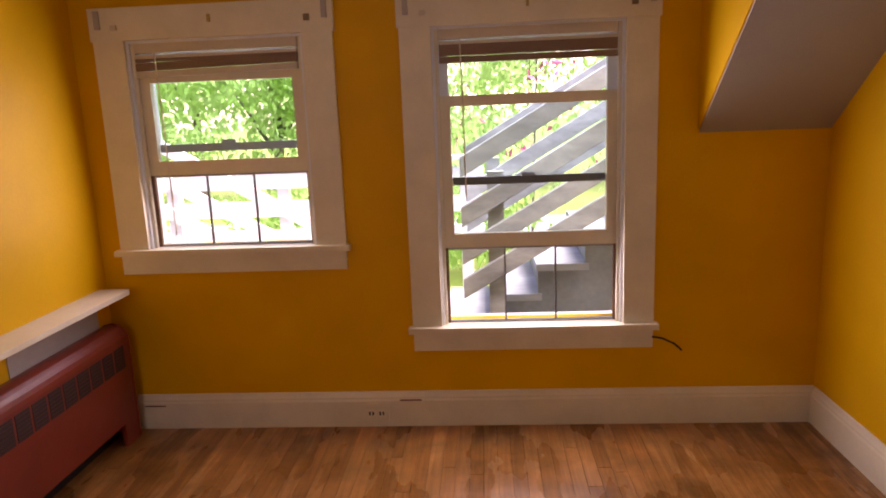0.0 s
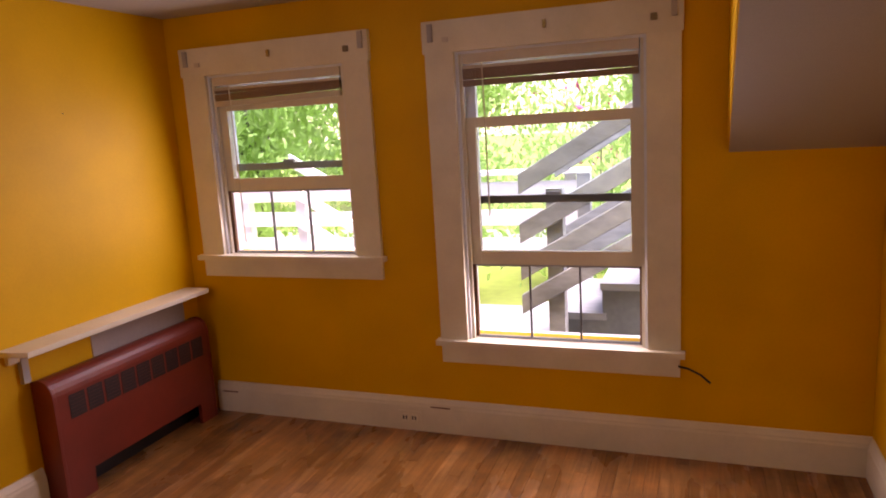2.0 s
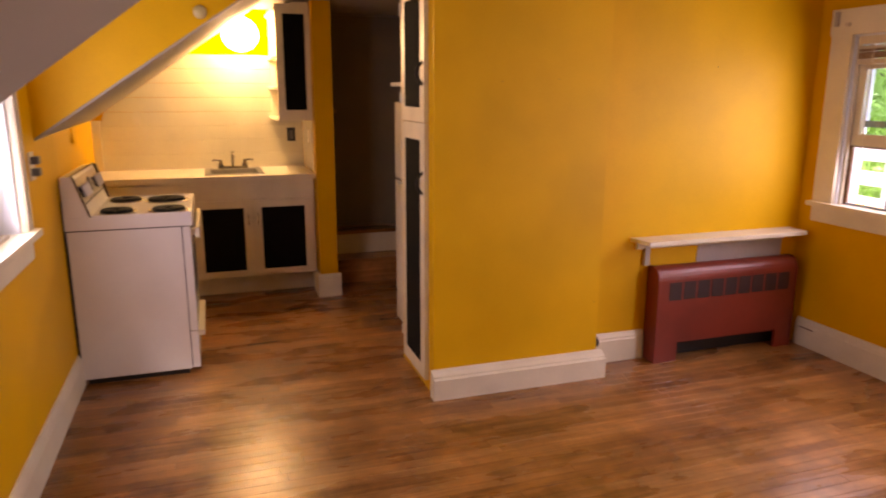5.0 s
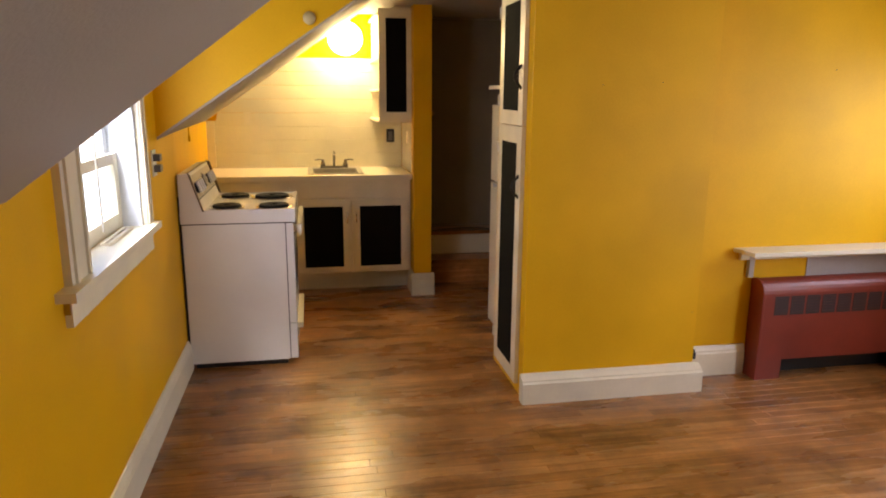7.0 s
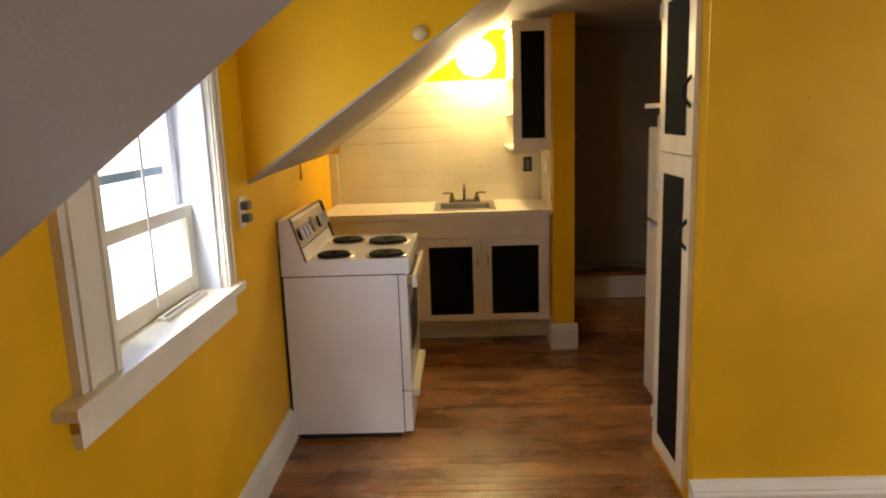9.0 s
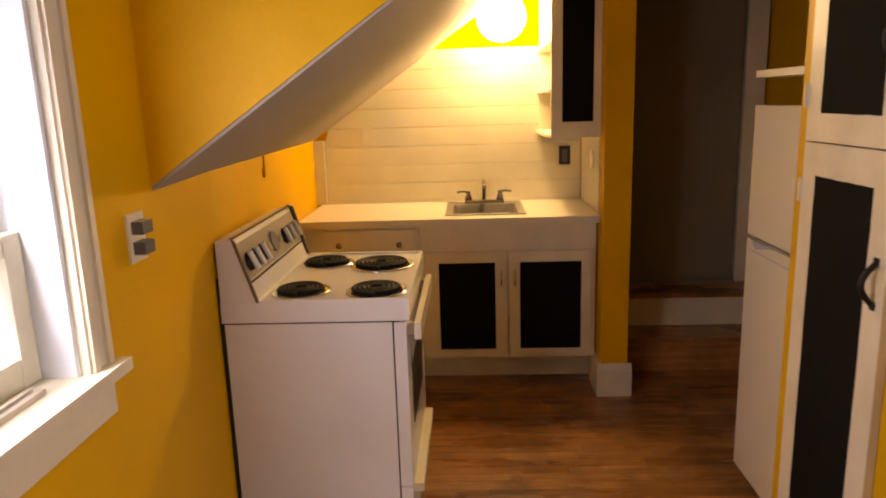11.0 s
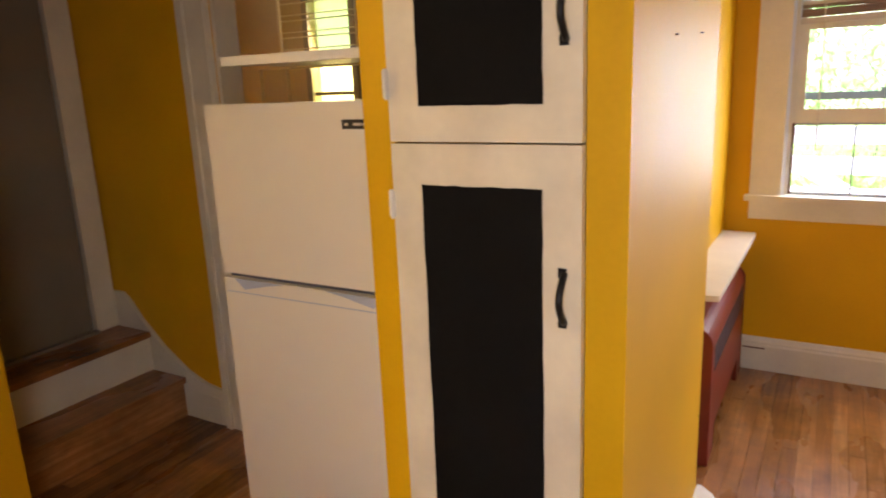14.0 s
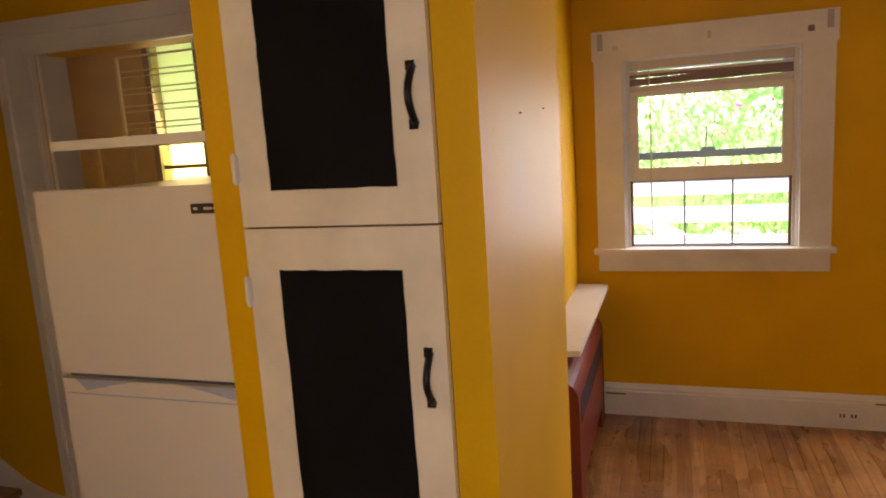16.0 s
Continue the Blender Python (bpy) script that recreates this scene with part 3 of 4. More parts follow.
for y0, y1 in ((R0 + 0.016, R0 + 0.15), (R1 - 0.12, R1 - 0.016)):
    part("foot", boxes((RF - 0.02, RF, y0, y1, 0, 0.108)), RED, rad)
# black sheet paints the shade in the opening between the feet
part("recess_shade", boxes((-0.044, -0.03, R0 + 0.02, R1 - 0.02, 0.0, 0.107)), BLACK, rad, "black sheet standing for the shade under the cover")
for i in range(9):
    y0 = R0 + 0.074 + i * 0.0935
    g = part("grille", boxes((RF, RF + 0.0015, y0, y0 + 0.080, 0.358, 0.460)), GRILLE, rad, "dark slotted grille")
    for k in range(6):
        z = 0.371 + k * 0.0155
        part("louvre", boxes((RF + 0.001, RF + 0.003, y0 + 0.003, y0 + 0.077, z, z + 0.002)), GRILLEBAR, g)
part("valve_knob", lathe([(0.001, 0), (0.012, 0.002), (0.012, 0.012), (0.006, 0.02)], 12, (RF - 0.02, R1 + 0.010, 0.155)), CHROME, rad, smooth=True)
sh = thing("radiator_shelf", (0.05, 3.89, 0.69), "white painted board shelf over the red radiator", "shelf")
part("board", prism([(-0.05, 3.355), (0.090, 3.385), (0.100, 4.43), (0.092, 4.445), (-0.05, 4.445)], "z", 0.682, 0.703), WHITE, sh)
part("cleat", rbox(-0.05, -0.03, 3.39, 4.40, 0.640, 0.682, 0.003), WHITE, sh)
part("bracket", rbox(-0.05, -0.025, 3.44, 3.47, 0.545, 0.682, 0.003), GREYBOARD, sh, "thin grey bracket")
tagged(part("wall_patch", boxes((-0.05, -0.046, 3.80, 4.40, 0.50, 0.640)), GREYBOARD), "bare grey plaster patch behind the radiator", "wall patch", kind="structure")

# ---- pantry cupboard ----
pan = thing("pantry_cupboard", (-0.18, 2.185, 0), "tall built-in cupboard in yellow frame with white doors", "cupboard")
part("frame_side", boxes((-0.470, -0.392, 2.180, 2.205, 0.0, CEIL)), YELLOW, pan)
part("frame_side", boxes((0.010, PSIDE, 2.181, 2.185, 0.0, CEIL), (0.010, 0.05, 2.185, 2.205, 0.0, CEIL)), YELLOW, pan)
part("frame_head", boxes((-0.392, 0.010, 2.182, 2.205, 2.00, CEIL)), YELLOW, pan)
part("frame_foot", boxes((-0.392, 0.010, 2.182, 2.205, 0.0, 0.05)), YELLOW, pan)
part("side_wall", boxes((-0.470, -0.440, 2.205, 2.94, 0.0, CEIL)), YELLOW, pan)
part("inner_back", boxes((-0.44, 0.05, 2.90, 2.93, 0.0, CEIL)), PLAINGREY, pan)


def cupboard_door(parent, x0, x1, y, z0, z1, px0, px1, pz0, pz1, grip, hinges):
    d = part("door", rbox(x0, x1, y - 0.020, y, z0, z1, 0.003), DOORWARM, parent)
    rng = random.Random(int(z0 * 100))
    ring = []
    for p, q, n in (((px0, pz0), (px1, pz0), 14), ((px1, pz0), (px1, pz1), 24), ((px1, pz1), (px0, pz1), 14), ((px0, pz1), (px0, pz0), 24)):
        for i in range(n):
            k = i / n
            ring.append((p[0] + (q[0] - p[0]) * k + rng.uniform(-0.001, 0.001), p[1] + (q[1] - p[1]) * k + rng.uniform(-0.001, 0.001)))
    bm = prism(ring, "y", y - 0.0215, y - 0.019)
    part("chalkboard_panel", bm, BLACKBOARD, d, "matt black chalkboard paint panel")
    gx, g0, g1 = grip
    pts = [(gx, y - 0.022 - 0.030 * math.sin(k * math.pi / 10), g0 + (g1 - g0) * k / 10) for k in range(11)]
    h = part("handle", tube(pts, 0.0068, 10), IRON, d, "black arched iron handle", True)
    for z in (g0, g1):
        part("handle_foot", rbox(gx - 0.012, gx + 0.004, y - 0.024, y - 0.020, z - 0.009, z + 0.009, 0.002), IRON, h)
    for z in hinges:
        hg = part("hinge", rbox(x0 - 0.010, x0 + 0.004, y - 0.024, y - 0.020, z - 0.026, z + 0.026, 0.002, 1), WHITE, d, "paint-covered hinge")
        part("pin", cyl(bmesh.new(), (x0 - 0.001, y - 0.026, z - 0.03), (x0 - 0.001, y - 0.026, z + 0.03), 0.004, n=8), WHITE, hg)
    return d


cupboard_door(pan, -0.392, 0.009, 2.180, 1.337, 1.995, -0.322, -0.064, 1.406, 1.905, (-0.020, 1.512, 1.611), (1.45, 1.88))
cupboard_door(pan, -0.392, 0.009, 2.180, 0.055, 1.333, -0.322, -0.066, 0.128, 1.252, (-0.023, 1.000, 1.098), (1.21, 0.2))

# ---- fridge ----
fr = thing("refrigerator", (-0.79, 2.62, 0), "white top-freezer refrigerator with grey recessed handles", "refrigerator")
FX0, FX1, FY = -1.075, -0.485, 2.300
part("cabinet", rbox(FX0 + 0.004, FX1 - 0.004, FY + 0.060, 2.90, 0.025, 1.405, 0.008), FRIDGE, fr)
fz = part("freezer_door", rbox(FX0, FX1, FY, FY + 0.055, 0.958, 1.416, 0.010, 3), FRIDGE, fr)
fd = part("fridge_door", rbox(FX0, FX1, FY, FY + 0.055, 0.045, 0.943, 0.010, 3), FRIDGE, fr)
part("gasket", boxes((FX0 + 0.01, FX1 - 0.01, FY + 0.02, FY + 0.06, 0.940, 0.961)), GREYPLASTIC, fr)
gripm = material("pale_grey_grip", (0.42, 0.46, 0.52), 0.4)
for e, s in ((FX0, 1), (FX1, -1)):
    grip = [(e + s * 0.045, 0.9425), (e + s * 0.225, 0.9425), (e + s * 0.170, 0.934), (e + s * 0.078, 0.914)]
    part("handle_recess", prism(grip, "y", FY - 0.002, FY + 0.004), gripm, fd, "grey moulded finger grip")
part("crease", rbox(FX0 + 0.012, FX1 - 0.012, FY - 0.0012, FY + 0.002, 0.903, 0.9055, 0.0008, 1), gripm, fd)
bd = part("badge", rbox(-0.618, -0.528, FY - 0.004, FY, 1.352, 1.374, 0.001, 1), BLACK, fz, "black badge with a silver mark")
for k, wd in enumerate((0.010, 0.022, 0.016)):
    part("mark", boxes((-0.610 + k * 0.026, -0.610 + k * 0.026 + wd, FY - 0.005, FY - 0.004, 1.360, 1.366)), CREAMRAIL, bd)
part("kick_grille", boxes((FX0 + 0.02, FX1 - 0.02, FY + 0.05, FY + 0.07, 0.0, 0.045)), GREYPLASTIC, fr)
ws = thing("wall_shelf", (-0.71, 2.4, 1.52), "white board shelf above the refrigerator", "shelf")
part("board", rbox(-0.930, -0.4695, 2.238, 2.52, 1.508, 1.530, 0.004), WHITE, ws)
part("cleat", rbox(-0.488, -0.4705, 2.26, 2.51, 1.488, 1.508, 0.003), WHITE, ws)

# ---- doorway behind the fridge and the store room ----
dw = thing("doorway_1", (-1.3, 2.94, 0), "white moulded doorway casing behind the refrigerator", "doorway", kind="structure")
part("side_casing", rbox(-1.86, -1.70, 2.918, 2.94, 0, 1.85, 0.004), WHITE, dw)
part("casing_bead", rbox(-1.85, -1.815, 2.908, 2.918, 0, 1.85, 0.004), WHITE, dw)
part("casing_bead", rbox(-1.725, -1.705, 2.910, 2.918, 0, 1.85, 0.004), WHITE, dw)
part("side_casing", rbox(-0.95, -0.80, 2.918, 2.94, 0, 1.85, 0.004), WHITE, dw)
part("head_casing", rbox(-1.86, -0.80, 2.916, 2.94, 1.85, 1.968, 0.004), WHITE, dw)
part("head_bead", rbox(-1.87, -0.79, 2.906, 2.916, 1.915, 1.948, 0.004), WHITE, dw)
part("head_bead", rbox(-1.87, -0.79, 2.910, 2.916, 1.862, 1.876, 0.003), WHITE, dw)
part("jamb", boxes((-1.70, -1.685, 2.945, 3.06, 0, 1.85)), WHITE, dw)
part("jamb", boxes((-0.965, -0.95, 2.945, 3.06, 0, 1.85)), WHITE, dw)
TAN = material("tan_store_wall", (0.64, 0.50, 0.33), 0.7, 0, 0.05, 60, 0.1, 0.12, 3)
wall_y("wall_store_north", -3.0, -0.20, 4.00, 4.12, 0, CEIL, [(-2.10, -1.83, 1.20, 2.03)], TAN, "tan painted store room wall with a small window")
structure("wall_store_west", boxes((-3.1, -2.9, 3.06, 4.12, 0, CEIL)), TAN, "tan painted store room wall", "wall")
nt = bpy.data.materials.new("green_window_shade")
nt.use_nodes = True
tr = nt.node_tree.nodes.new("ShaderNodeBsdfTranslucent")
tr.inputs["Color"].default_value = (0.92, 0.95, 0.62, 1)
nt.node_tree.links.new(tr.outputs[0], nt.node_tree.nodes["Material Output"].inputs["Surface"])
w4 = thing("window_4", (-1.965, 4.0, 1.20), "small store room window with a yellow-green shade", "window", kind="structure")
part("shade", boxes((-2.10, -1.83, 4.05, 4.053, 1.20, 2.03)), nt, w4, "translucent yellow-green shade")
for x0 in (-2.135, -1.83):
    part("side_casing", rbox(x0, x0 + 0.035, 3.98, 4.0, 1.18, 2.05, 0.003), PLAINGREY, w4)
part("rail", boxes((-2.10, -1.83, 4.0, 4.02, 1.40, 1.42)), PLAINGREY, w4)
rk = thing("wire_rack", (-1.8, 3.6, 1.50), "white wire rack standing before the store room window", "rack")
for x in (-1.947, -1.50):
    part("upright", rbox(x - 0.006, x + 0.006, 3.588, 3.60, 1.55, 1.92, 0.002, 1), WHITE, rk)
part("top_wire", cyl(bmesh.new(), (-1.947, 3.594, 1.916), (-1.50, 3.594, 1.916), 0.005, n=8), WHITE, rk)
for k in range(4):
    for dz in (0, 0.024):
        z = 1.60 + k * 0.076 + dz
        part("wire", cyl(bmesh.new(), (-1.947, 3.594, z), (-1.50, 3.594, z), 0.003, n=6), WHITE, rk)
part("shelf_deck", rbox(-1.96, -1.20, 3.40, 3.62, 1.535, 1.55, 0.002, 1), TAN, rk)
for x in (-1.94, -1.22):
    for y in (3.42, 3.60):
        part("leg", rbox(x - 0.012, x + 0.012, y - 0.012, y + 0.012, 0.0, 1.535, 0.002, 1), TAN, rk)

# ---- steps at the end of the hall ----
st = thing("hall_steps", (-2.4, 2.49, 0), "two brown wooden steps with a white riser", "steps", kind="structure")
part("riser", boxes((-2.56, -2.115, 2.047, 2.938, 0, 0.165)), OAK, st)
part("tread", rbox(-2.36, -2.095, 2.046, 2.920, 0.165, 0.192, 0.010, 3), OAK, st)
part("riser", boxes((-2.56, -2.315, 2.047, 2.938, 0.192, 0.355)), WHITE, st, "white painted riser")
part("tread", rbox(-2.558, -2.295, 2.046, 2.920, 0.355, 0.382, 0.010, 3), OAK, st)
structure("stair_skirt", prism([(-2.56, 0.55), (-2.47, 0.552), (-2.43, 0.525), (-2.35, 0.43), (-2.22, 0.315), (-2.08, 0.222), (-1.97, 0.180), (-1.862, 0.165), (-1.862, 0.0), (-2.56, 0.0)], "y", 2.922, 2.94), WHITE, "white painted skirting board stepping up the wall", "skirting")
hd = thing("door_2", (-2.56, 2.45, 0.382), "grey painted flush door at the head of the steps", "door", kind="structure")
part("leaf", rbox(-2.559, -2.535, 2.07, 2.80, 0.386, 2.06, 0.003), DOORPAINT, hd)
part("threshold", rbox(-2.534, -2.500, 2.07, 2.81, 0.382, 0.396, 0.003), DOORPAINT, hd)
part("side_casing", rbox(-2.559, -2.520, 2.812, 2.921, 0.383, 2.075, 0.004), WHITE, hd)
part("door_handle", lathe([(0.001, 0), (0.018, 0.004), (0.026, 0.02), (0.022, 0.036), (0.005, 0.04)], 16, (-2.51, 2.16, 1.30)), BRASS, hd, smooth=True)

# ---- electric stove ----
sv = thing("electric_stove", (-0.92, 0.80, 0), "white enamelled electric stove with four black coil burners", "stove")
SX0, SX1, SY0, SY1 = -1.255, -0.578, 0.515, 1.085
part("body", rbox(SX0 + 0.004, SX1 - 0.004, SY0, SY1 - 0.045, 0.03, 0.802, 0.004), ENAMEL, sv)
part("plinth", boxes((SX0 + 0.02, SX1 - 0.02, SY0 + 0.02, SY1 - 0.06, 0.0, 0.03)), BLACK, sv)
ct = part("cooktop", rbox(SX0 - 0.004, SX1 + 0.004, SY0 - 0.005, SY1 + 0.010, 0.808, 0.872, 0.008, 3), ENAMEL, sv)
lip = boxes((SX0 - 0.003, SX1 + 0.003, SY1 - 0.006, SY1 + 0.009, 0.868, 0.879), (SX0 - 0.003, SX0 + 0.009, 0.62, SY1 - 0.006, 0.868, 0.879), (SX1 - 0.009, SX1 + 0.003, 0.62, SY1 - 0.006, 0.868, 0.879))
part("spill_rim", rounded(lip, 0.003), ENAMEL, ct)
part("back_panel", boxes((SX0 + 0.004, SX1 - 0.002, SY0 - 0.012, SY0 - 0.001, 0.02, 0.95)), BLACK, sv)
part("seam", boxes((SX0 + 0.006, SX1 - 0.0055, SY1 - 0.046, SY1 - 0.039, 0.04, 0.80)), BLACK, sv)
part("shadow_gap", boxes((SX0 + 0.006, SX1 - 0.0035, SY0, SY1 - 0.02, 0.801, 0.809)), BLACK, sv)
od = part("oven_door", rbox(SX0 + 0.004, SX1 - 0.004, SY1 - 0.040, SY1 - 0.002, 0.242, 0.800, 0.006), ENAMEL, sv)
part("oven_window", boxes((SX0 + 0.14, SX1 - 0.14, SY1 - 0.002, SY1 + 0.001, 0.40, 0.62)), BLACK, od, "dark oven window")
part("door_handle", rounded(boxes((SX0 + 0.03, SX1 - 0.03, SY1 + 0.020, SY1 + 0.042, 0.735, 0.790), (SX0 + 0.05, SX0 + 0.08, SY1 - 0.004, SY1 + 0.021, 0.745, 0.78), (SX1 - 0.08, SX1 - 0.05, SY1 - 0.004, SY1 + 0.021, 0.745, 0.78)), 0.004), CREAM, od, "cream bar handle")
dr = part("storage_drawer", rbox(SX0 + 0.004, SX1 - 0.004, SY1 - 0.040, SY1 - 0.002, 0.035, 0.236, 0.006), ENAMEL, sv)
part("drawer_handle", rbox(SX0 + 0.05, SX1 - 0.05, SY1 - 0.003, SY1 + 0.030, 0.195, 0.225, 0.006), CREAM, dr, "cream drawer pull")
BRONZE = material("worn_bronze_trim", (0.16, 0.13, 0.10), 0.42, 0.6, 0.1, 60, 0.03)
bg = part("backguard", prism([(SY0 - 0.004, 0.870), (SY0 + 0.116, 0.870), (SY0 + 0.110, 0.878), (SY0 + 0.052, 1.064), (SY0 + 0.044, 1.072), (SY0 - 0.004, 1.068)], "x", SX0, SX1), ENAMEL, sv)


def on_guard(u, v, out_):
    """A place on the sloping control panel: u along x, v from 0 to 1 upwards, out_ metres proud."""
    y = SY0 + 0.110 - 0.058 * v
    z = 0.878 + 0.186 * v
    nrm = Vector((0, 0.186, 0.058)).normalized()
    return Vector((SX0 + (SX1 - SX0) * u, y, z)) + nrm * out_


fascia = bmesh.new()
q = [on_guard(0.02, 0.34, 0.002), on_guard(0.98, 0.34, 0.002), on_guard(0.98, 0.95, 0.002), on_guard(0.02, 0.95, 0.002)]
v1 = [fascia.verts.new(p) for p in q]
v2 = [fascia.verts.new(p - Vector((0, 0.003, 0.001))) for p in q]
fascia.faces.new(v1)
for i in range(4):
    fascia.faces.new((v1[i], v2[i], v2[(i + 1) % 4], v1[(i + 1) % 4]))
# brushed metal, its base darkened to carry a dark reflection
FASCIA = material("control_metal_dark_reflection", (0.31, 0.265, 0.22), 0.45, 0.35, 0.06, 60, 0.03, 0.15, 8, 0.4, (1, 8, 8))
fc = part("control_fascia", fascia, FASCIA, bg, "brushed metal control fascia")
for i, u in enumerate((0.09, 0.19, 0.29, 0.71, 0.81, 0.91)):
    bm = cyl(bmesh.new(), on_guard(u, 0.60, 0.002), on_guard(u, 0.60, 0.010), 0.030, 0.028, 20)
    k = part("knob", bm, IRON, bg, "round control knob with a white pointer", True)
    bar = bmesh.new()
    cyl(bar, on_guard(u - 0.018, 0.45, 0.018), on_guard(u + 0.012, 0.76, 0.018), 0.009, n=10)
    part("pointer", bar, ENAMEL, k)
part("clock", cyl(bmesh.new(), on_guard(0.5, 0.64, 0.002), on_guard(0.5, 0.64, 0.012), 0.036, n=24), GREYPLASTIC, bg, "dark clock dial")
part("clock_rim", cyl(bmesh.new(), on_guard(0.5, 0.64, 0.002), on_guard(0.5, 0.64, 0.008), 0.042, n=24), CHROME, bg)
part("button", cyl(bmesh.new(), on_guard(0.40, 0.62, 0.002), on_guard(0.40, 0.62, 0.012), 0.016, n=16), CHROME, bg)
part("button", cyl(bmesh.new(), on_guard(0.60, 0.62, 0.002), on_guard(0.60, 0.62, 0.012), 0.016, n=16), CHROME, bg)
part("trim_strip", prism([(SY0 + 0.092, 0.930), (SY0 + 0.096, 0.931), (SY0 + 0.094, 0.938), (SY0 + 0.090, 0.937)], "x", SX0 + 0.01, SX1 - 0.01), IRON, bg)
part("side_trim", prism([(SY0 + 0.108, 0.8725), (SY0 + 0.117, 0.8725), (SY0 + 0.058, 1.066), (SY0 + 0.046, 1.074)], "x", SX1 - 0.004, SX1 + 0.004), BRONZE, bg)
part("side_trim", prism([(SY0 + 0.100, 0.8725), (SY0 + 0.124, 0.8725), (SY0 + 0.066, 1.072), (SY0 + 0.040, 1.080)], "x", SX0 - 0.006, SX0 + 0.006), BRONZE, bg)
part("top_trim", boxes((SX0 + 0.006, SX1 - 0.004, SY0 + 0.040, SY0 + 0.052, 1.0725, 1.076)), BRONZE, bg)
for x, y, r in ((-1.09, 0.743, 0.084), (-1.045, 0.957, 0.102), (-0.695, 0.737, 0.078), (-0.685, 0.985, 0.084)):
    br = part("burner", lathe([(r + 0.018, 0.0), (r + 0.016, 0.006), (r + 0.006, 0.008), (r - 0.004, 0.002), (0.02, 0.0015)], 32, (x, y, 0.872)), CHROME, sv, "chrome drip pan", True)
    pts = []
    turns = 4 if r < 0.09 else 5
    for i in range(turns * 18 + 1):
        k = i / (turns * 18)
        rr = 0.018 + (r - 0.022) * k
        pts.append((x + rr * math.cos(turns * 2 * math.pi * k), y + rr * math.sin(turns * 2 * math.pi * k), 0.884))
    part("coil", tube(pts, 0.0085, 6), COIL, br, "black spiral heating coil", True)
    part("pan_bottom", lathe([(r - 0.003, 0.0), (r - 0.004, 0.0075), (0.01, 0.0065)], 28, (x, y, 0.872)), COIL, br, "blackened pan bottom")
    part("hub", lathe([(0.018, 0), (0.018, 0.010), (0.002, 0.011)], 16, (x, y, 0.874)), COIL, br)

# ---- kitchen counter ----
CX, CY0, CY1 = -1.935, 0.432, 1.905
bc = thing("sink_cabinet", (-2.2, 1.46, 0), "white base cabinet with two black-panelled doors", "cabinet")
part("body", boxes((BACK + 0.002, CX, 1.03, CY1, 0.162, 0.755), (CX - 0.02, CX, 1.03, CY1, 0.755, 0.868), (BACK + 0.002, CX - 0.02, 1.03, 1.05, 0.755, 0.868), (BACK + 0.002, CX - 0.02, CY1 - 0.02, CY1, 0.755, 0.868)), WHITE, bc)
part("toe_board", boxes((BACK + 0.01, CX - 0.155, 0.44, CY1, 0.0, 0.162)), WHITE, bc)
part("apron_rail", rbox(CX, CX + 0.006, 1.035, CY1, 0.735, 0.862, 0.002, 1), WHITE, bc)


def base_door(parent, y0, y1, p0, p1, hy):
    d = part("door", rbox(CX, CX + 0.018, y0, y1, 0.168, 0.722, 0.004), WHITE, parent)
    part("chalkboard_panel", boxes((CX + 0.018, CX + 0.0195, p0, p1, 0.214, 0.668)), BLACKBOARD, d, "matt black chalkboard paint panel")
    h = part("handle", tube([(CX + 0.020, hy, 0.545), (CX + 0.040, hy, 0.560), (CX + 0.044, hy, 0.585), (CX + 0.040, hy, 0.610), (CX + 0.020, hy, 0.625)], 0.005), CHROME, d, "small chrome bow handle", True)
    part("hinge", boxes((CX + 0.018, CX + 0.020, (y0 + 0.004) if hy > (y0 + y1) / 2 else (y1 - 0.016), (y0 + 0.016) if hy > (y0 + y1) / 2 else (y1 - 0.004), 0.60, 0.65)), WHITE, d)
    return d


base_door(bc, 1.050, 1.462, 1.120, 1.403, 1.433)
base_door(bc, 1.470, 1.882, 1.527, 1.832, 1.500)
dcab = thing("drawer_cabinet", (-2.2, 0.77, 0), "white base cabinet with a wide two-knob drawer", "cabinet")
part("body", boxes((BACK + 0.002, CX, CY0, 1.028, 0.162, 0.868)), WHITE, dcab)
dw1 = part("drawer_front", rbox(CX, CX + 0.016, 0.535, 1.005, 0.712, 0.845, 0.004), WHITE, dcab)
for y in (0.626, 0.928):
    part("knob", cyl(bmesh.new(), (CX + 0.016, y, 0.772), (CX + 0.036, y, 0.772), 0.010, 0.015, 14), BRASS, dw1, "small brass knob", True)
part("door", rbox(CX, CX + 0.016, 0.535, 1.005, 0.168, 0.695, 0.004), WHITE, dcab)
# the worktop is cut out for the bowl
K0, K1, KY0, KY1 = -2.40, -1.985, 1.178, 1.545
wt = thing("worktop", (-2.2, 1.2, 0.87), "cream laminate worktop with a rounded front edge", "worktop")
top = bmesh.new()
xs, ys = (BACK + 0.004, K0, K1, -1.885), (CY0, KY0, KY1, CY1 + 0.006)
for z, up in ((0.870, False), (0.900, True)):
    g = [[top.verts.new((x, y, z)) for y in ys] for x in xs]
    for u in range(3):
        for v in range(3):
            if (u, v) != (1, 1):
                f = (g[u][v], g[u + 1][v], g[u + 1][v + 1], g[u][v + 1])
                top.faces.new(f if up else f[::-1])
    if up:
        for ring in ([(0, 0), (3, 0), (3, 3), (0, 3)], [(1, 1), (1, 2), (2, 2), (2, 1)]):
            for (a1, b1), (a2, b2) in zip(ring, ring[1:] + ring[:1]):
                lo1, lo2 = low[a1][b1], low[a2][b2]
                top.faces.new((lo1, lo2, g[a2][b2], g[a1][b1]))
    low = g
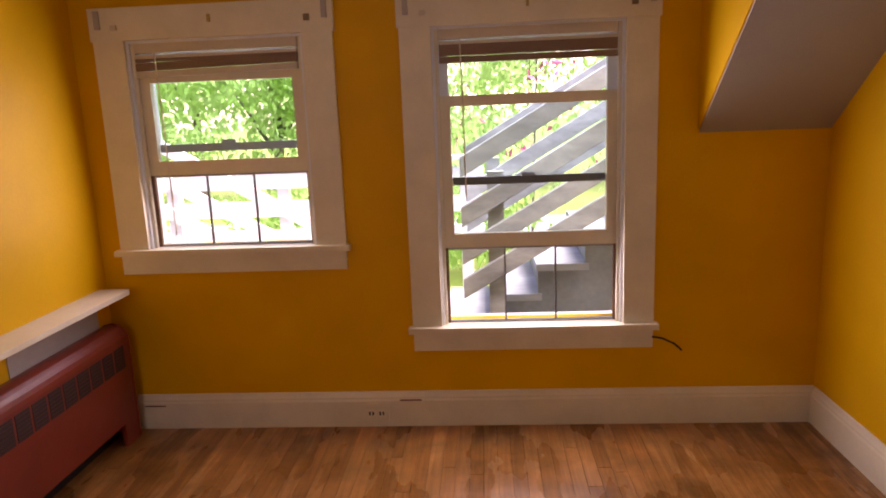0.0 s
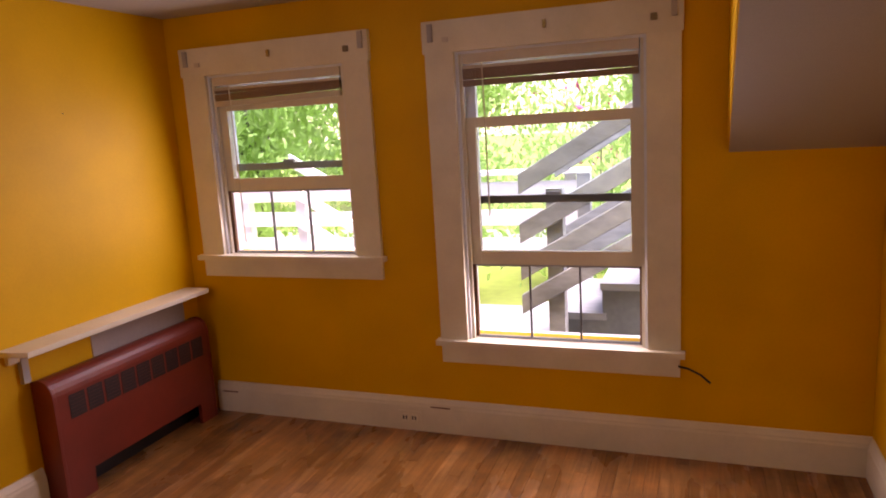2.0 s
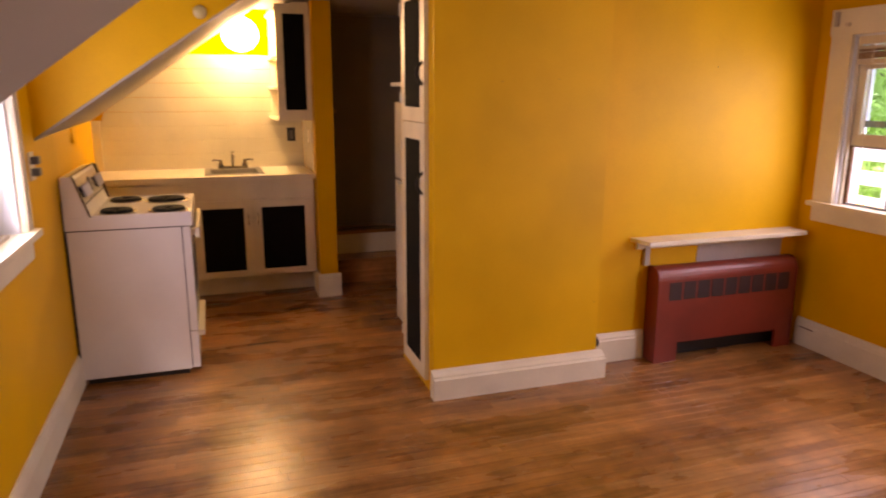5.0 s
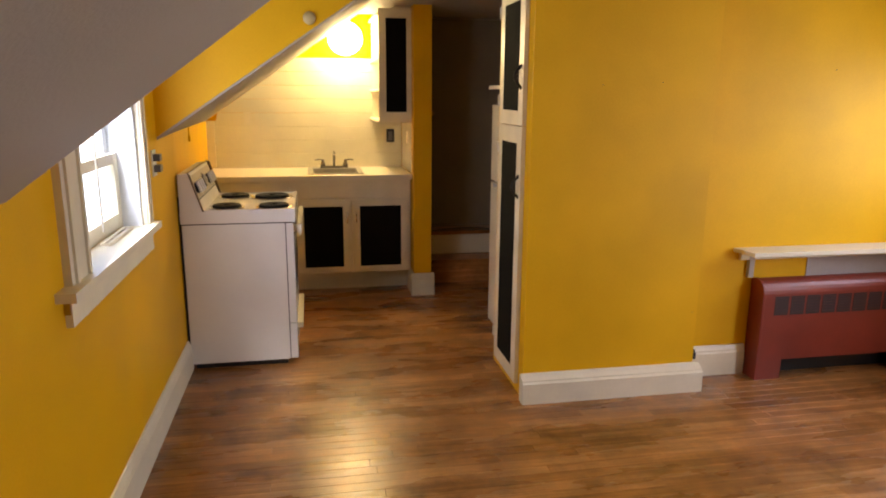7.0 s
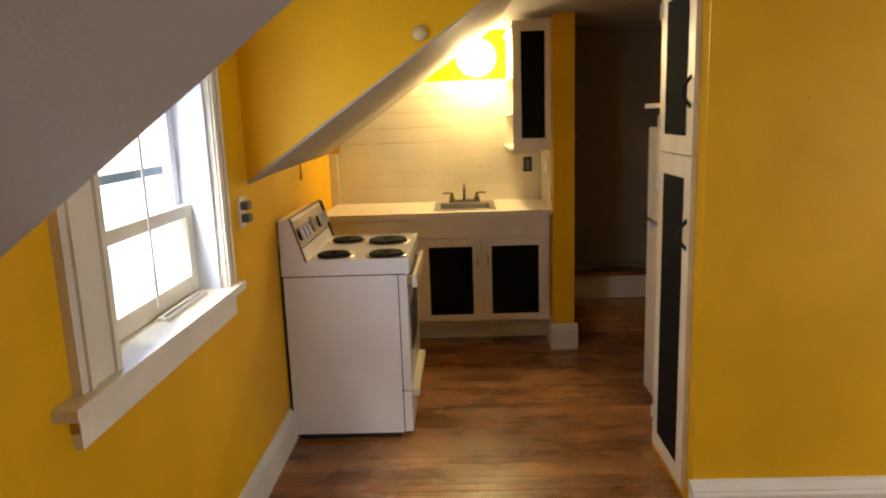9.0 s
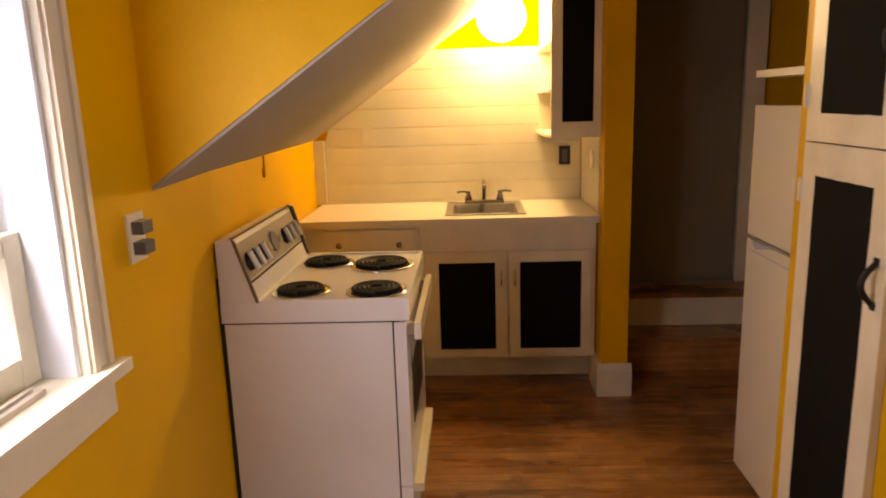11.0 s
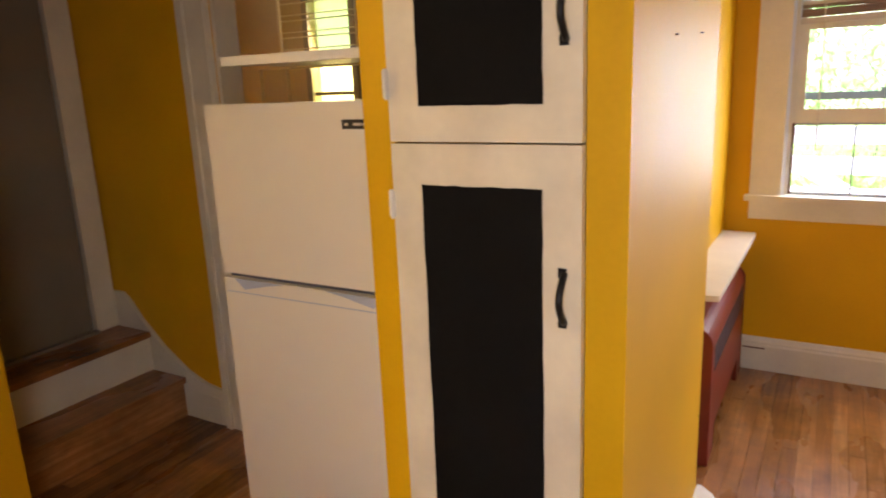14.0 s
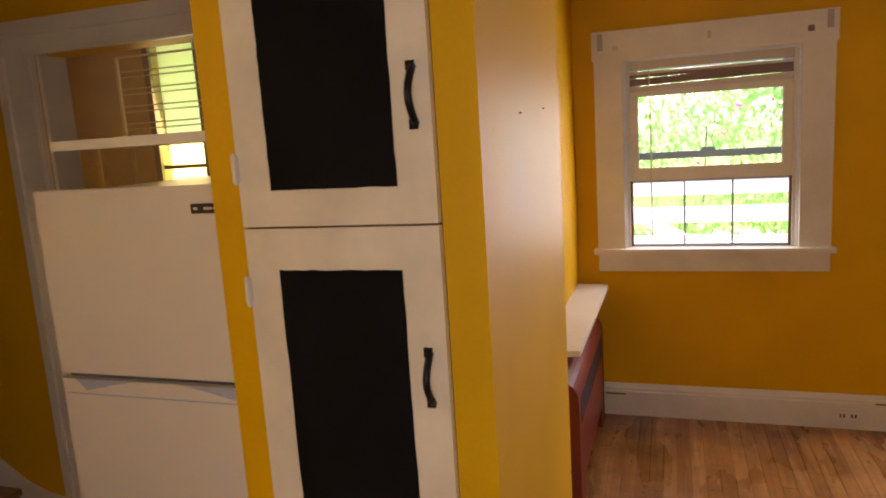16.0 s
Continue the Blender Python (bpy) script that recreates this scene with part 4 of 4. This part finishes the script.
LAM = material("cream_laminate", (0.70, 0.63, 0.50), 0.28, 0, 0.03, 120, 0.02, 0.02, 4)
part("slab", top, LAM, wt)
part("edge_strip", rounded(boxes((-1.885, -1.872, CY0, CY1 + 0.006, 0.866, 0.9005)), 0.004), LAM, wt)
part("upstand", rbox(BACK + 0.016, BACK + 0.024, 0.46, CY1, 0.900, 0.912, 0.002, 1), LAM, wt)
sk = thing("kitchen_sink", (-2.19, 1.36, 0.90), "single-bowl stainless steel sink set in the worktop", "sink")
FAUCET_RIM = material("worn_sink_steel", (0.36, 0.34, 0.31), 0.34, 1.0, 0.06, 60, 0.04, 0.12, 6)
rim = boxes((K0 - 0.02, K1 + 0.02, KY0 - 0.02, KY0 + 0.018, 0.9005, 0.906), (K0 - 0.02, K1 + 0.02, KY1 - 0.018, KY1 + 0.02, 0.9005, 0.906), (K0 - 0.02, K0 + 0.075, KY0 + 0.018, KY1 - 0.018, 0.9005, 0.906), (K1 - 0.018, K1 + 0.02, KY0 + 0.018, KY1 - 0.018, 0.9005, 0.906))
part("rim", rounded(rim, 0.002, 1), FAUCET_RIM, sk)
bowl = bmesh.new()
rings = []
for ins, z in ((0.0, 0.904), (0.006, 0.895), (0.012, 0.80), (0.03, 0.775), (0.06, 0.768)):
    x0, x1, y0, y1 = K0 + 0.075 + ins, K1 - 0.018 - ins, KY0 + 0.018 + ins, KY1 - 0.018 - ins
    r = 0.035
    ring = []
    for cx_, cy_, a0 in ((x1 - r, y1 - r, 0), (x0 + r, y1 - r, 90), (x0 + r, y0 + r, 180), (x1 - r, y0 + r, 270)):
        for k in range(5):
            an = radians(a0 + k * 22.5)
            ring.append(bowl.verts.new((cx_ + r * math.cos(an), cy_ + r * math.sin(an), z)))
    rings.append(ring)
for r1, r2 in zip(rings, rings[1:]):
    for i in range(len(r1)):
        j = (i + 1) % len(r1)
        bowl.faces.new((r1[j], r1[i], r2[i], r2[j]))
bowl.faces.new(rings[-1])
BOWL = material("dull_sink_steel", (0.24, 0.215, 0.185), 0.5, 0.7, 0.08, 60, 0.05, 0.15, 6)
part("bowl", bowl, BOWL, sk, smooth=True)
part("drain", lathe([(0.03, 0), (0.028, 0.003), (0.01, 0.001)], 20, (-2.17, 1.36, 0.7685)), CHROME, sk)
fa = thing("kitchen_faucet", (-2.365, 1.362, 0.906), "chrome two-handle faucet behind the sink", "faucet")
FAUCET = material("dull_chrome", (0.34, 0.32, 0.29), 0.15, 1.0, 0.03, 50, 0.0, 0.1)
part("deck_plate", rbox(-2.390, -2.340, 1.255, 1.470, 0.906, 0.924, 0.008, 3), FAUCET, fa)
part("spout", tube([(-2.365, 1.362, 0.920), (-2.365, 1.362, 0.985), (-2.360, 1.362, 1.012), (-2.335, 1.362, 1.030), (-2.27, 1.362, 1.020), (-2.235, 1.362, 1.000)], 0.0105, 12), FAUCET, fa, smooth=True)
for y, s in ((1.275, -1), (1.450, 1)):
    hp = part("valve", lathe([(0.020, 0), (0.018, 0.02), (0.011, 0.035), (0.013, 0.045), (0.004, 0.052)], 16, (-2.365, y, 0.922)), FAUCET, fa, smooth=True)
    part("lever", tube([(-2.365, y - s * 0.01, 0.966), (-2.362, y + s * 0.03, 0.972), (-2.355, y + s * 0.062, 0.968)], 0.0065, 8), FAUCET, hp, smooth=True)

# ---- tiles, wall cabinet, lamp ----
bs = thing("backsplash", (BACK, 1.2, 0.90), "cream tileboard backsplash with horizontal joints", "backsplash", kind="structure")
ROW = 0.1045
joints = [0.912] + [1.014 + i * ROW for i in range(8)]
for z0, z1 in zip(joints, joints[1:]):
    edge = [max(0.462, SK + (z - KNEE) / PITCH + 0.003) for z in (z0, z1 - 0.0022)]
    part("tile", rounded(prism([(edge[0], z0), (1.9114, z0), (1.9114, z1 - 0.0022), (edge[1], z1 - 0.0022)], "x", BACK + 0.001, BACK + 0.012), 0.0018, 1), TILE, bs)
part("backing", boxes((BACK + 0.0005, BACK + 0.009, 0.41, 1.91, 0.905, KNEE - 0.002)), TILE, bs)
part("end_board", rbox(BACK + 0.001, BACK + 0.03, SK + 0.002, 0.460, 0.902, 1.262, 0.003), WHITE, bs, "white end board")
part("side_tile", boxes((-2.47, -1.92, 1.911, 1.914, 0.905, 1.27)), TILE, bs)
uc = thing("wall_cabinet", (-2.2, 1.80, 1.275), "white wall cabinet with a black door and open side shelves", "cabinet")
UX, UY = -1.915, 1.678
part("body", boxes((BACK + 0.013, UX, 1.795, 1.909, 1.275, CEIL - 0.004)), WHITE, uc)
ud = part("door", rbox(UX, UX + 0.018, UY, 1.912, 1.276, CEIL - 0.02, 0.004), WHITE, uc)
part("chalkboard_panel", boxes((UX + 0.018, UX + 0.0195, 1.730, 1.876, 1.350, 1.995)), BLACKBOARD, ud, "matt black chalkboard paint panel")
part("niche_back", boxes((BACK + 0.04, UX - 0.03, 1.788, 1.795, 1.275, CEIL - 0.004)), CREAM, uc)
part("back_stile", rbox(BACK + 0.013, BACK + 0.032, UY + 0.002, 1.795, 1.293, CEIL - 0.02, 0.002, 1), WHITE, uc)
for z in (1.275, 1.490, 1.706, 2.015):
    front = [(-2.08 + 0.164 * math.sin(k * math.pi / 12), UY - 0.018 * math.cos(k * math.pi / 12)) for k in range(7)]
    part("side_shelf", rounded(prism([(BACK + 0.013, 1.789), (BACK + 0.013, UY - 0.018)] + front + [(UX - 0.001, 1.789)], "z", z, z + 0.018), 0.003, 1), WHITE, uc)
kl = thing("wall_lamp", (-2.360, 1.47, 1.90), "lit wall lamp on a white holder, its globe widened for glare", "lamp")
part("back_plate", cyl(bmesh.new(), (BACK + 0.002, 1.47, 2.02), (BACK + 0.025, 1.47, 2.02), 0.045, n=24), WHITE, kl)
part("arm", tube([(BACK + 0.02, 1.47, 2.02), (-2.42, 1.47, 2.045), (-2.360, 1.47, 2.03)], 0.009), CHROME, kl)
part("socket", cyl(bmesh.new(), (-2.360, 1.47, 1.998), (-2.360, 1.47, 2.03), 0.032, n=16), WHITE, kl)
# globe added round the unseen fixture, widened to stand for the lamp's glare
globe = bmesh.new()
bmesh.ops.create_uvsphere(globe, u_segments=28, v_segments=18, radius=0.130, matrix=Matrix.Translation((-2.360, 1.47, 1.885)) @ Matrix.Diagonal((1, 1, 0.95, 1)))
part("globe", globe, glow("lamp_glare_globe", (0.95, 0.92, 0.55), 3.4), kl, "glowing globe as wide as the lamp's glare", True).visible_shadow = False

# ---- small fixtures ----
ALARM = material("yellowed_plastic", (0.50, 0.38, 0.16), 0.45)
def wall_plate(name, x0, x1, y0, y1, z0, z1, mat, label, category, bits):
    t = thing(name, ((x0 + x1) / 2, (y0 + y1) / 2, z0), label, category)
    part("cover_plate", rbox(x0, x1, y0, y1, z0, z1, 0.002), mat, t)
    for n_, m_, b_ in bits:
        part(n_, rbox(*b_, 0.0015, 1), m_, t)
    return t


bx = 1.179
wall_plate("power_outlet", bx - 0.058, bx + 0.058, NORTH - 0.026, NORTH - 0.020, 0.030, 0.102, WHITE, "white double power outlet in the baseboard", "outlet",
           [("socket", CREAM, (bx - 0.04, bx - 0.008, NORTH - 0.029, NORTH - 0.026, 0.045, 0.085)), ("socket", CREAM, (bx + 0.008, bx + 0.04, NORTH - 0.029, NORTH - 0.026, 0.045, 0.085)),
            ("slot", BLACK, (bx - 0.036, bx - 0.028, NORTH - 0.030, NORTH - 0.0285, 0.06, 0.078)), ("slot", BLACK, (bx - 0.021, bx - 0.013, NORTH - 0.030, NORTH - 0.0285, 0.06, 0.078)),
            ("slot", BLACK, (bx + 0.012, bx + 0.020, NORTH - 0.030, NORTH - 0.0285, 0.06, 0.078)), ("slot", BLACK, (bx + 0.027, bx + 0.035, NORTH - 0.030, NORTH - 0.0285, 0.06, 0.078))])
wall_plate("blank_plate", 2.93, 2.99, NORTH - 0.024, NORTH - 0.020, 0.065, 0.13, WHITE, "small white painted cover plate on the baseboard", "cover plate", [])
wall_plate("light_switch", -0.160, -0.080, SOUTH, SOUTH + 0.006, 1.115, 1.23, WHITE, "white plate with two dark grey switches", "switch",
           [("rocker", GREYPLASTIC, (-0.145, -0.095, SOUTH + 0.006, SOUTH + 0.034, 1.182, 1.212)), ("rocker", GREYPLASTIC, (-0.145, -0.095, SOUTH + 0.006, SOUTH + 0.034, 1.134, 1.164))])
wall_plate("power_outlet", BACK + 0.012, BACK + 0.018, 1.790, 1.852, 1.095, 1.20, BLACK, "black power outlet on the tiles", "outlet", [("socket", GREYPLASTIC, (BACK + 0.018, BACK + 0.020, 1.806, 1.836, 1.11, 1.18))])
wall_plate("blank_plate", -2.14, -2.07, 1.905, 1.911, 1.11, 1.20, CREAM, "cream blank plate on the side tiles", "cover plate", [])
wall_plate("blank_plate", BACK + 0.012, BACK + 0.017, 0.684, 0.734, 1.235, 1.33, CREAM, "cream painted blank plate on the tiles", "cover plate", [])
tagged(part("wall_hook", rounded(boxes((-1.31, -1.27, SOUTH - 0.037, SOUTH - 0.024, 1.19, 1.225), (-1.30, -1.29, SOUTH - 0.037, SOUTH - 0.030, 1.225, 1.29)), 0.002, 1), YELLOW), "yellow painted metal hook on the wall", "hook")
tagged(part("smoke_alarm", lathe([(0.029, 0), (0.029, 0.010), (0.023, 0.016), (0.005, 0.019)], 24), ALARM, smooth=True), "small round cream plastic alarm", "smoke alarm").matrix_basis = pose(CHEEK_W + 0.006, 1.205, 1.815, 0, 90, 0)
tagged(part("loose_cable", tube([(2.43, NORTH - 0.034, 0.420), (2.47, NORTH - 0.05, 0.418), (2.52, NORTH - 0.055, 0.395), (2.555, NORTH - 0.05, 0.362)], 0.0045), BLACK, smooth=True), "short black cable end poking from the window apron", "cable")
tagged(part("cable_stub", rounded(boxes((0.056, 0.080, 3.090, 3.112, 0.150, 0.186), (0.062, 0.074, 3.092, 3.108, 0.186, 0.200)), 0.003), BLACK), "short dark cable stub at the wall corner", "cable")
for x, y, z, ax in ((-0.05, 3.83, 1.613, "x"), (PSIDE, 2.515, 1.526, "x"), (PSIDE, 2.81, 1.54, "x"), (2.66, NORTH, 1.36, "y"), (PSIDE, 3.06, 0.41, "x")):
    p = (x, y, z)
    q2 = (x + 0.006, y, z) if ax == "x" else (x, y - 0.006, z)
    tagged(part("nail", cyl(bmesh.new(), p, q2, 0.0016, n=8), IRON), "small dark nail head in the yellow wall", "nail", "nails in the walls")
for x, z, wd in ((0.12, 0.115, 0.10), (1.34, 0.13, 0.10)):
    tagged(part("paint_chip", boxes((x - wd / 2, x + wd / 2, NORTH - 0.0215, NORTH - 0.0195, z - 0.004, z + 0.003)), RAWWOOD), "dark chip in the baseboard paint", "paint chip", kind="structure")

# ---- outdoors: deck, stair, fence, trees ----
structure("ground", boxes((-60, 60, 7.3, 120, -0.62, -0.6)), GRASS, "green lawn behind the house", "ground")
structure("ground_south", boxes((-60, 60, -120, 0.3, -3.02, -3.0)), ROADWAY, "pale paved yard in front of the house", "ground")
nh = thing("neighbour_house", (-6, -9, -3.0), "pale sided house across the yard", "house")
part("wall", boxes((-16, 8, -14, -9, -3.0, 3.2)), SIDING, nh)
part("roof", prism([(-14.4, 3.2), (-8.6, 3.2), (-11.5, 6.0)], "x", -16.3, 8.3), ROADWAY, nh)
for x in (-12, -9, -6, -3, 0, 3):
    wv = part("window", boxes((x, x + 0.9, -9.0, -8.96, 0.2, 1.7)), WHITEFENCE, nh)
    part("pane", boxes((x + 0.08, x + 0.82, -8.96, -8.95, 0.28, 1.62)), GREYRAIL, wv)
structure("pavement", boxes((-40, 40, 11.5, 14.5, -0.6, -0.58)), ROADWAY, "pale concrete path across the lawn", "pavement")
dk = thing("deck", (1.5, 6.0, -0.12), "silver-grey weathered board deck", "deck", kind="structure")
for i in range(17):
    y0 = 4.72 + i * 0.145
    part("deck_board", rbox(-3.5, 5.5, y0, y0 + 0.138, -0.12, -0.085, 0.004, 1), DECKBOARD, dk)
fn = thing("deck_railing", (0, 7.05, -0.085), "white board railing round the deck", "railing")
for z in (0.93, 0.70, 0.46):
    part("rail_board", rbox(-4.0, 1.7, 7.03, 7.06, z - 0.065, z + 0.065, 0.004, 1), WHITEFENCE, fn)
for x in (-3.2, -1.55, 0.05, 1.55):
    part("post", rbox(x - 0.045, x + 0.045, 7.06, 7.15, -0.085, 1.05, 0.004, 1), WHITEFENCE, fn)
part("cap_board", rbox(-4.0, 1.7, 7.0, 7.16, 1.05, 1.085, 0.004, 1), WHITEFENCE, fn)
os_ = thing("outdoor_stair", (2.2, 5.7, -0.085), "weathered wooden outdoor stair with sloping rail boards", "stair")


def rail_board(parent, y, x0, z0, length, deep, name="rail_board"):
    s = 0.58
    x1 = x0 + length
    return part(name, rounded(prism([(x0, z0), (x1, z0 + s * length), (x1, z0 + s * length + deep), (x0, z0 + deep)], "y", y, y + 0.038), 0.004, 1), WEATHERED, parent)


for y in (5.25, 6.30):
    for z in (1.075, 0.80, 0.59, 0.395):
        rail_board(os_, y, 1.575, z, 2.6, 0.112)
    part("post", rbox(1.72, 1.81, y + 0.038, y + 0.128, -0.085, 1.10, 0.004, 1), WEATHERED, os_)
    part("post", rbox(2.72, 2.81, y + 0.038, y + 0.128, -0.085, 1.75, 0.004, 1), WEATHERED, os_)
lr = thing("lower_stair_railing", (0.2, 6.65, -0.085), "weathered white railing of a stair leading down from the deck", "railing")
for z in (0.86, 0.60, 0.36):
    part("rail_board", prism([(-0.75, z + 0.35), (0.75, z - 0.5), (0.75, z - 0.40), (-0.75, z + 0.45)], "y", 6.64, 6.675), WHITEFENCE, lr)
for x in (-0.7, 0.7):
    part("post", rbox(x - 0.045, x + 0.045, 6.676, 6.766, -0.085, 0.55 - 0.55 * x, 0.004, 1), WHITEFENCE, lr)
for i in range(6):
    x0 = 1.45 + i * 0.27
    part("tread", rbox(x0, x0 + 0.30, 5.40, 6.28, 0.16 + i * 0.175, 0.20 + i * 0.175, 0.004, 1), DECKBOARD, os_)
    part("step_side", boxes((x0 + 0.01, x0 + 0.28, 5.41, 5.44, -0.085, 0.16 + i * 0.175)), STEPPAINT, os_)
    part("riser", boxes((x0 + 0.02, x0 + 0.04, 5.441, 6.27, 0.025 + i * 0.175, 0.16 + i * 0.175)), STEPPAINT, os_)


def leaf_crown(centre, size, count, leaf, seed, bm):
    """Small folded leaves in uneven clumps."""
    rng = random.Random(seed)
    clumps = [Vector((rng.gauss(0, 0.42) * size[0], rng.gauss(0, 0.42) * size[1], rng.gauss(0, 0.40) * size[2])) for _ in range(34)]
    for _ in range(count):
        c_ = rng.choice(clumps)
        p = Vector(centre) + c_ + Vector((rng.gauss(0, 0.16) * size[0], rng.gauss(0, 0.16) * size[1], rng.gauss(0, 0.13) * size[2]))
        r_ = leaf * rng.uniform(0.6, 1.5)
        e = Euler((rng.uniform(0, 6.3), rng.uniform(0, 6.3), rng.uniform(0, 6.3))).to_matrix()
        q4 = [p + e @ Vector(k) * r_ for k in ((-1, 0, 0), (0, -0.45, 0.15), (1, 0, 0), (0, 0.45, 0.15))]
        bm.faces.new([bm.verts.new(k) for k in q4])


def tree(at, height, spread, count, leaf, seed, flowers, label):
    t = thing("tree", at, label, "tree", "trees behind the deck")
    rng = random.Random(seed)
    bm = bmesh.new()
    girth = 0.14 if flowers else 0.8
    cyl(bm, at, (at[0] + 0.1, at[1], at[2] + height * 0.62), 0.14 * girth, 0.07 * girth, 10)
    for _ in range(7):
        z = at[2] + height * rng.uniform(0.3, 0.6)
        an = rng.uniform(0, 6.3)
        cyl(bm, (at[0], at[1], z), (at[0] + math.cos(an) * spread * 0.7, at[1] + math.sin(an) * spread * 0.7, z + height * 0.3), 0.05 * girth, 0.015 * girth, 7)
    part("trunk", bm, BARK, t)
    bm = bmesh.new()
    leaf_crown((at[0], at[1], at[2] + height * 0.62), (spread, spread, height * 0.5), count, leaf, seed, bm)
    part("crown", bm, LEAVES, t)
    if flowers:
        bm = bmesh.new()
        leaf_crown((at[0], at[1] - 0.5, at[2] + height * 0.6), (spread, spread, height * 0.45), flowers, leaf * 0.9, seed + 9, bm)
        part("blossom", bm, BLOSSOM, t, "pink blossom")
    return t


GREEN_TREE, PINK_SHRUB, FAR_TREE = "leafy bright green tree beyond the deck railing", "sparse shrub with pink blossom beyond the stair", "tall pale green tree far behind the deck"
for at, h_, s_, n_, lf, sd, fl, lb in (((-3.6, 10.2, -0.6), 4.6, 2.0, 15000, 0.065, 3, 0, GREEN_TREE), ((-1.6, 12.4, -0.6), 4.6, 1.9, 11000, 0.06, 4, 0, GREEN_TREE), ((2.3, 10.6, -0.6), 4.4, 1.8, 3600, 0.06, 5, 170, PINK_SHRUB), ((0.9, 13.6, -0.6), 3.6, 1.5, 1900, 0.06, 12, 60, PINK_SHRUB), ((4.9, 11.4, -0.6), 5.0, 2.0, 4200, 0.07, 6, 240, PINK_SHRUB),
                                       ((-7.0, 13.0, -0.6), 6.5, 2.8, 8000, 0.12, 7, 0, GREEN_TREE), ((5.5, 19.0, -0.6), 8.0, 3.2, 5000, 0.14, 8, 0, FAR_TREE), ((-5.0, 17.5, -0.6), 8.0, 3.4, 9000, 0.14, 9, 0, FAR_TREE), ((-11.5, 16.0, -0.6), 8.0, 3.4, 7000, 0.14, 11, 0, FAR_TREE)):
    tree(at, h_, s_, n_, lf, sd, fl, lb)
bm = bmesh.new()
for i in range(6):
    leaf_crown((-9 + i * 2.1, 8.9 + 0.4 * (i % 3), 0.1), (1.1, 0.6, 0.8), 1300, 0.06, 40 + i, bm)
tagged(part("hedge", bm, LEAVES), "low leafy green hedge behind the railing", "hedge", kind="stuff")

# ---- floor boards ----
BW = 0.0572
lengths = (0.55, 0.7, 0.85, 1.0, 1.15, 1.3)
meshes = {}


def plank_box(bm, x0, x1, y0, y1):
    c_ = 0.0007
    lo = [bm.verts.new(p) for p in ((x0, y0, -0.006), (x1, y0, -0.006), (x1, y1, -0.006), (x0, y1, -0.006))]
    mid = [bm.verts.new(p) for p in ((x0, y0, -0.0014), (x1, y0, -0.0014), (x1, y1, -0.0014), (x0, y1, -0.0014))]
    hi = [bm.verts.new(p) for p in ((x0 + c_, y0 + c_, 0), (x1 - c_, y0 + c_, 0), (x1 - c_, y1 - c_, 0), (x0 + c_, y1 - c_, 0))]
    for r1, r2 in ((lo, mid), (mid, hi)):
        for i in range(4):
            j = (i + 1) % 4
            bm.faces.new((r1[i], r1[j], r2[j], r2[i]))
    bm.faces.new(hi)


floor = bpy.data.objects["floor"]
for L in lengths:
    bm = bmesh.new()
    plank_box(bm, 0, BW - 0.0006, 0, L - 0.0006)
    me = bpy.data.meshes.new("plank")
    bm.to_mesh(me)
    bm.free()
    me.materials.append(OAK)
    meshes[L] = me
rng = random.Random(21)
rest = bmesh.new()
count = 0
for i in range(int((4.4 - BACK) / BW)):
    x = BACK + i * BW
    y = SOUTH - rng.uniform(0, 0.5)
    end = NORTH if x > -0.06 else 3.0
    while y < end - 0.02:
        L = rng.choice(lengths)
        if -0.6 < x < 3.1 and y > SOUTH and y + L < end and count < 296:
            ob = new("plank", meshes[L])
            ob.parent = floor
            ob.location = (x, y, 0)
            count += 1
        else:
            plank_box(rest, x, x + BW - 0.0006, max(y, SOUTH - 0.1), min(y + L, end + 0.02) - 0.0006)
        y += L
tagged(part("planks", rest, OAK, floor), kind="stuff")
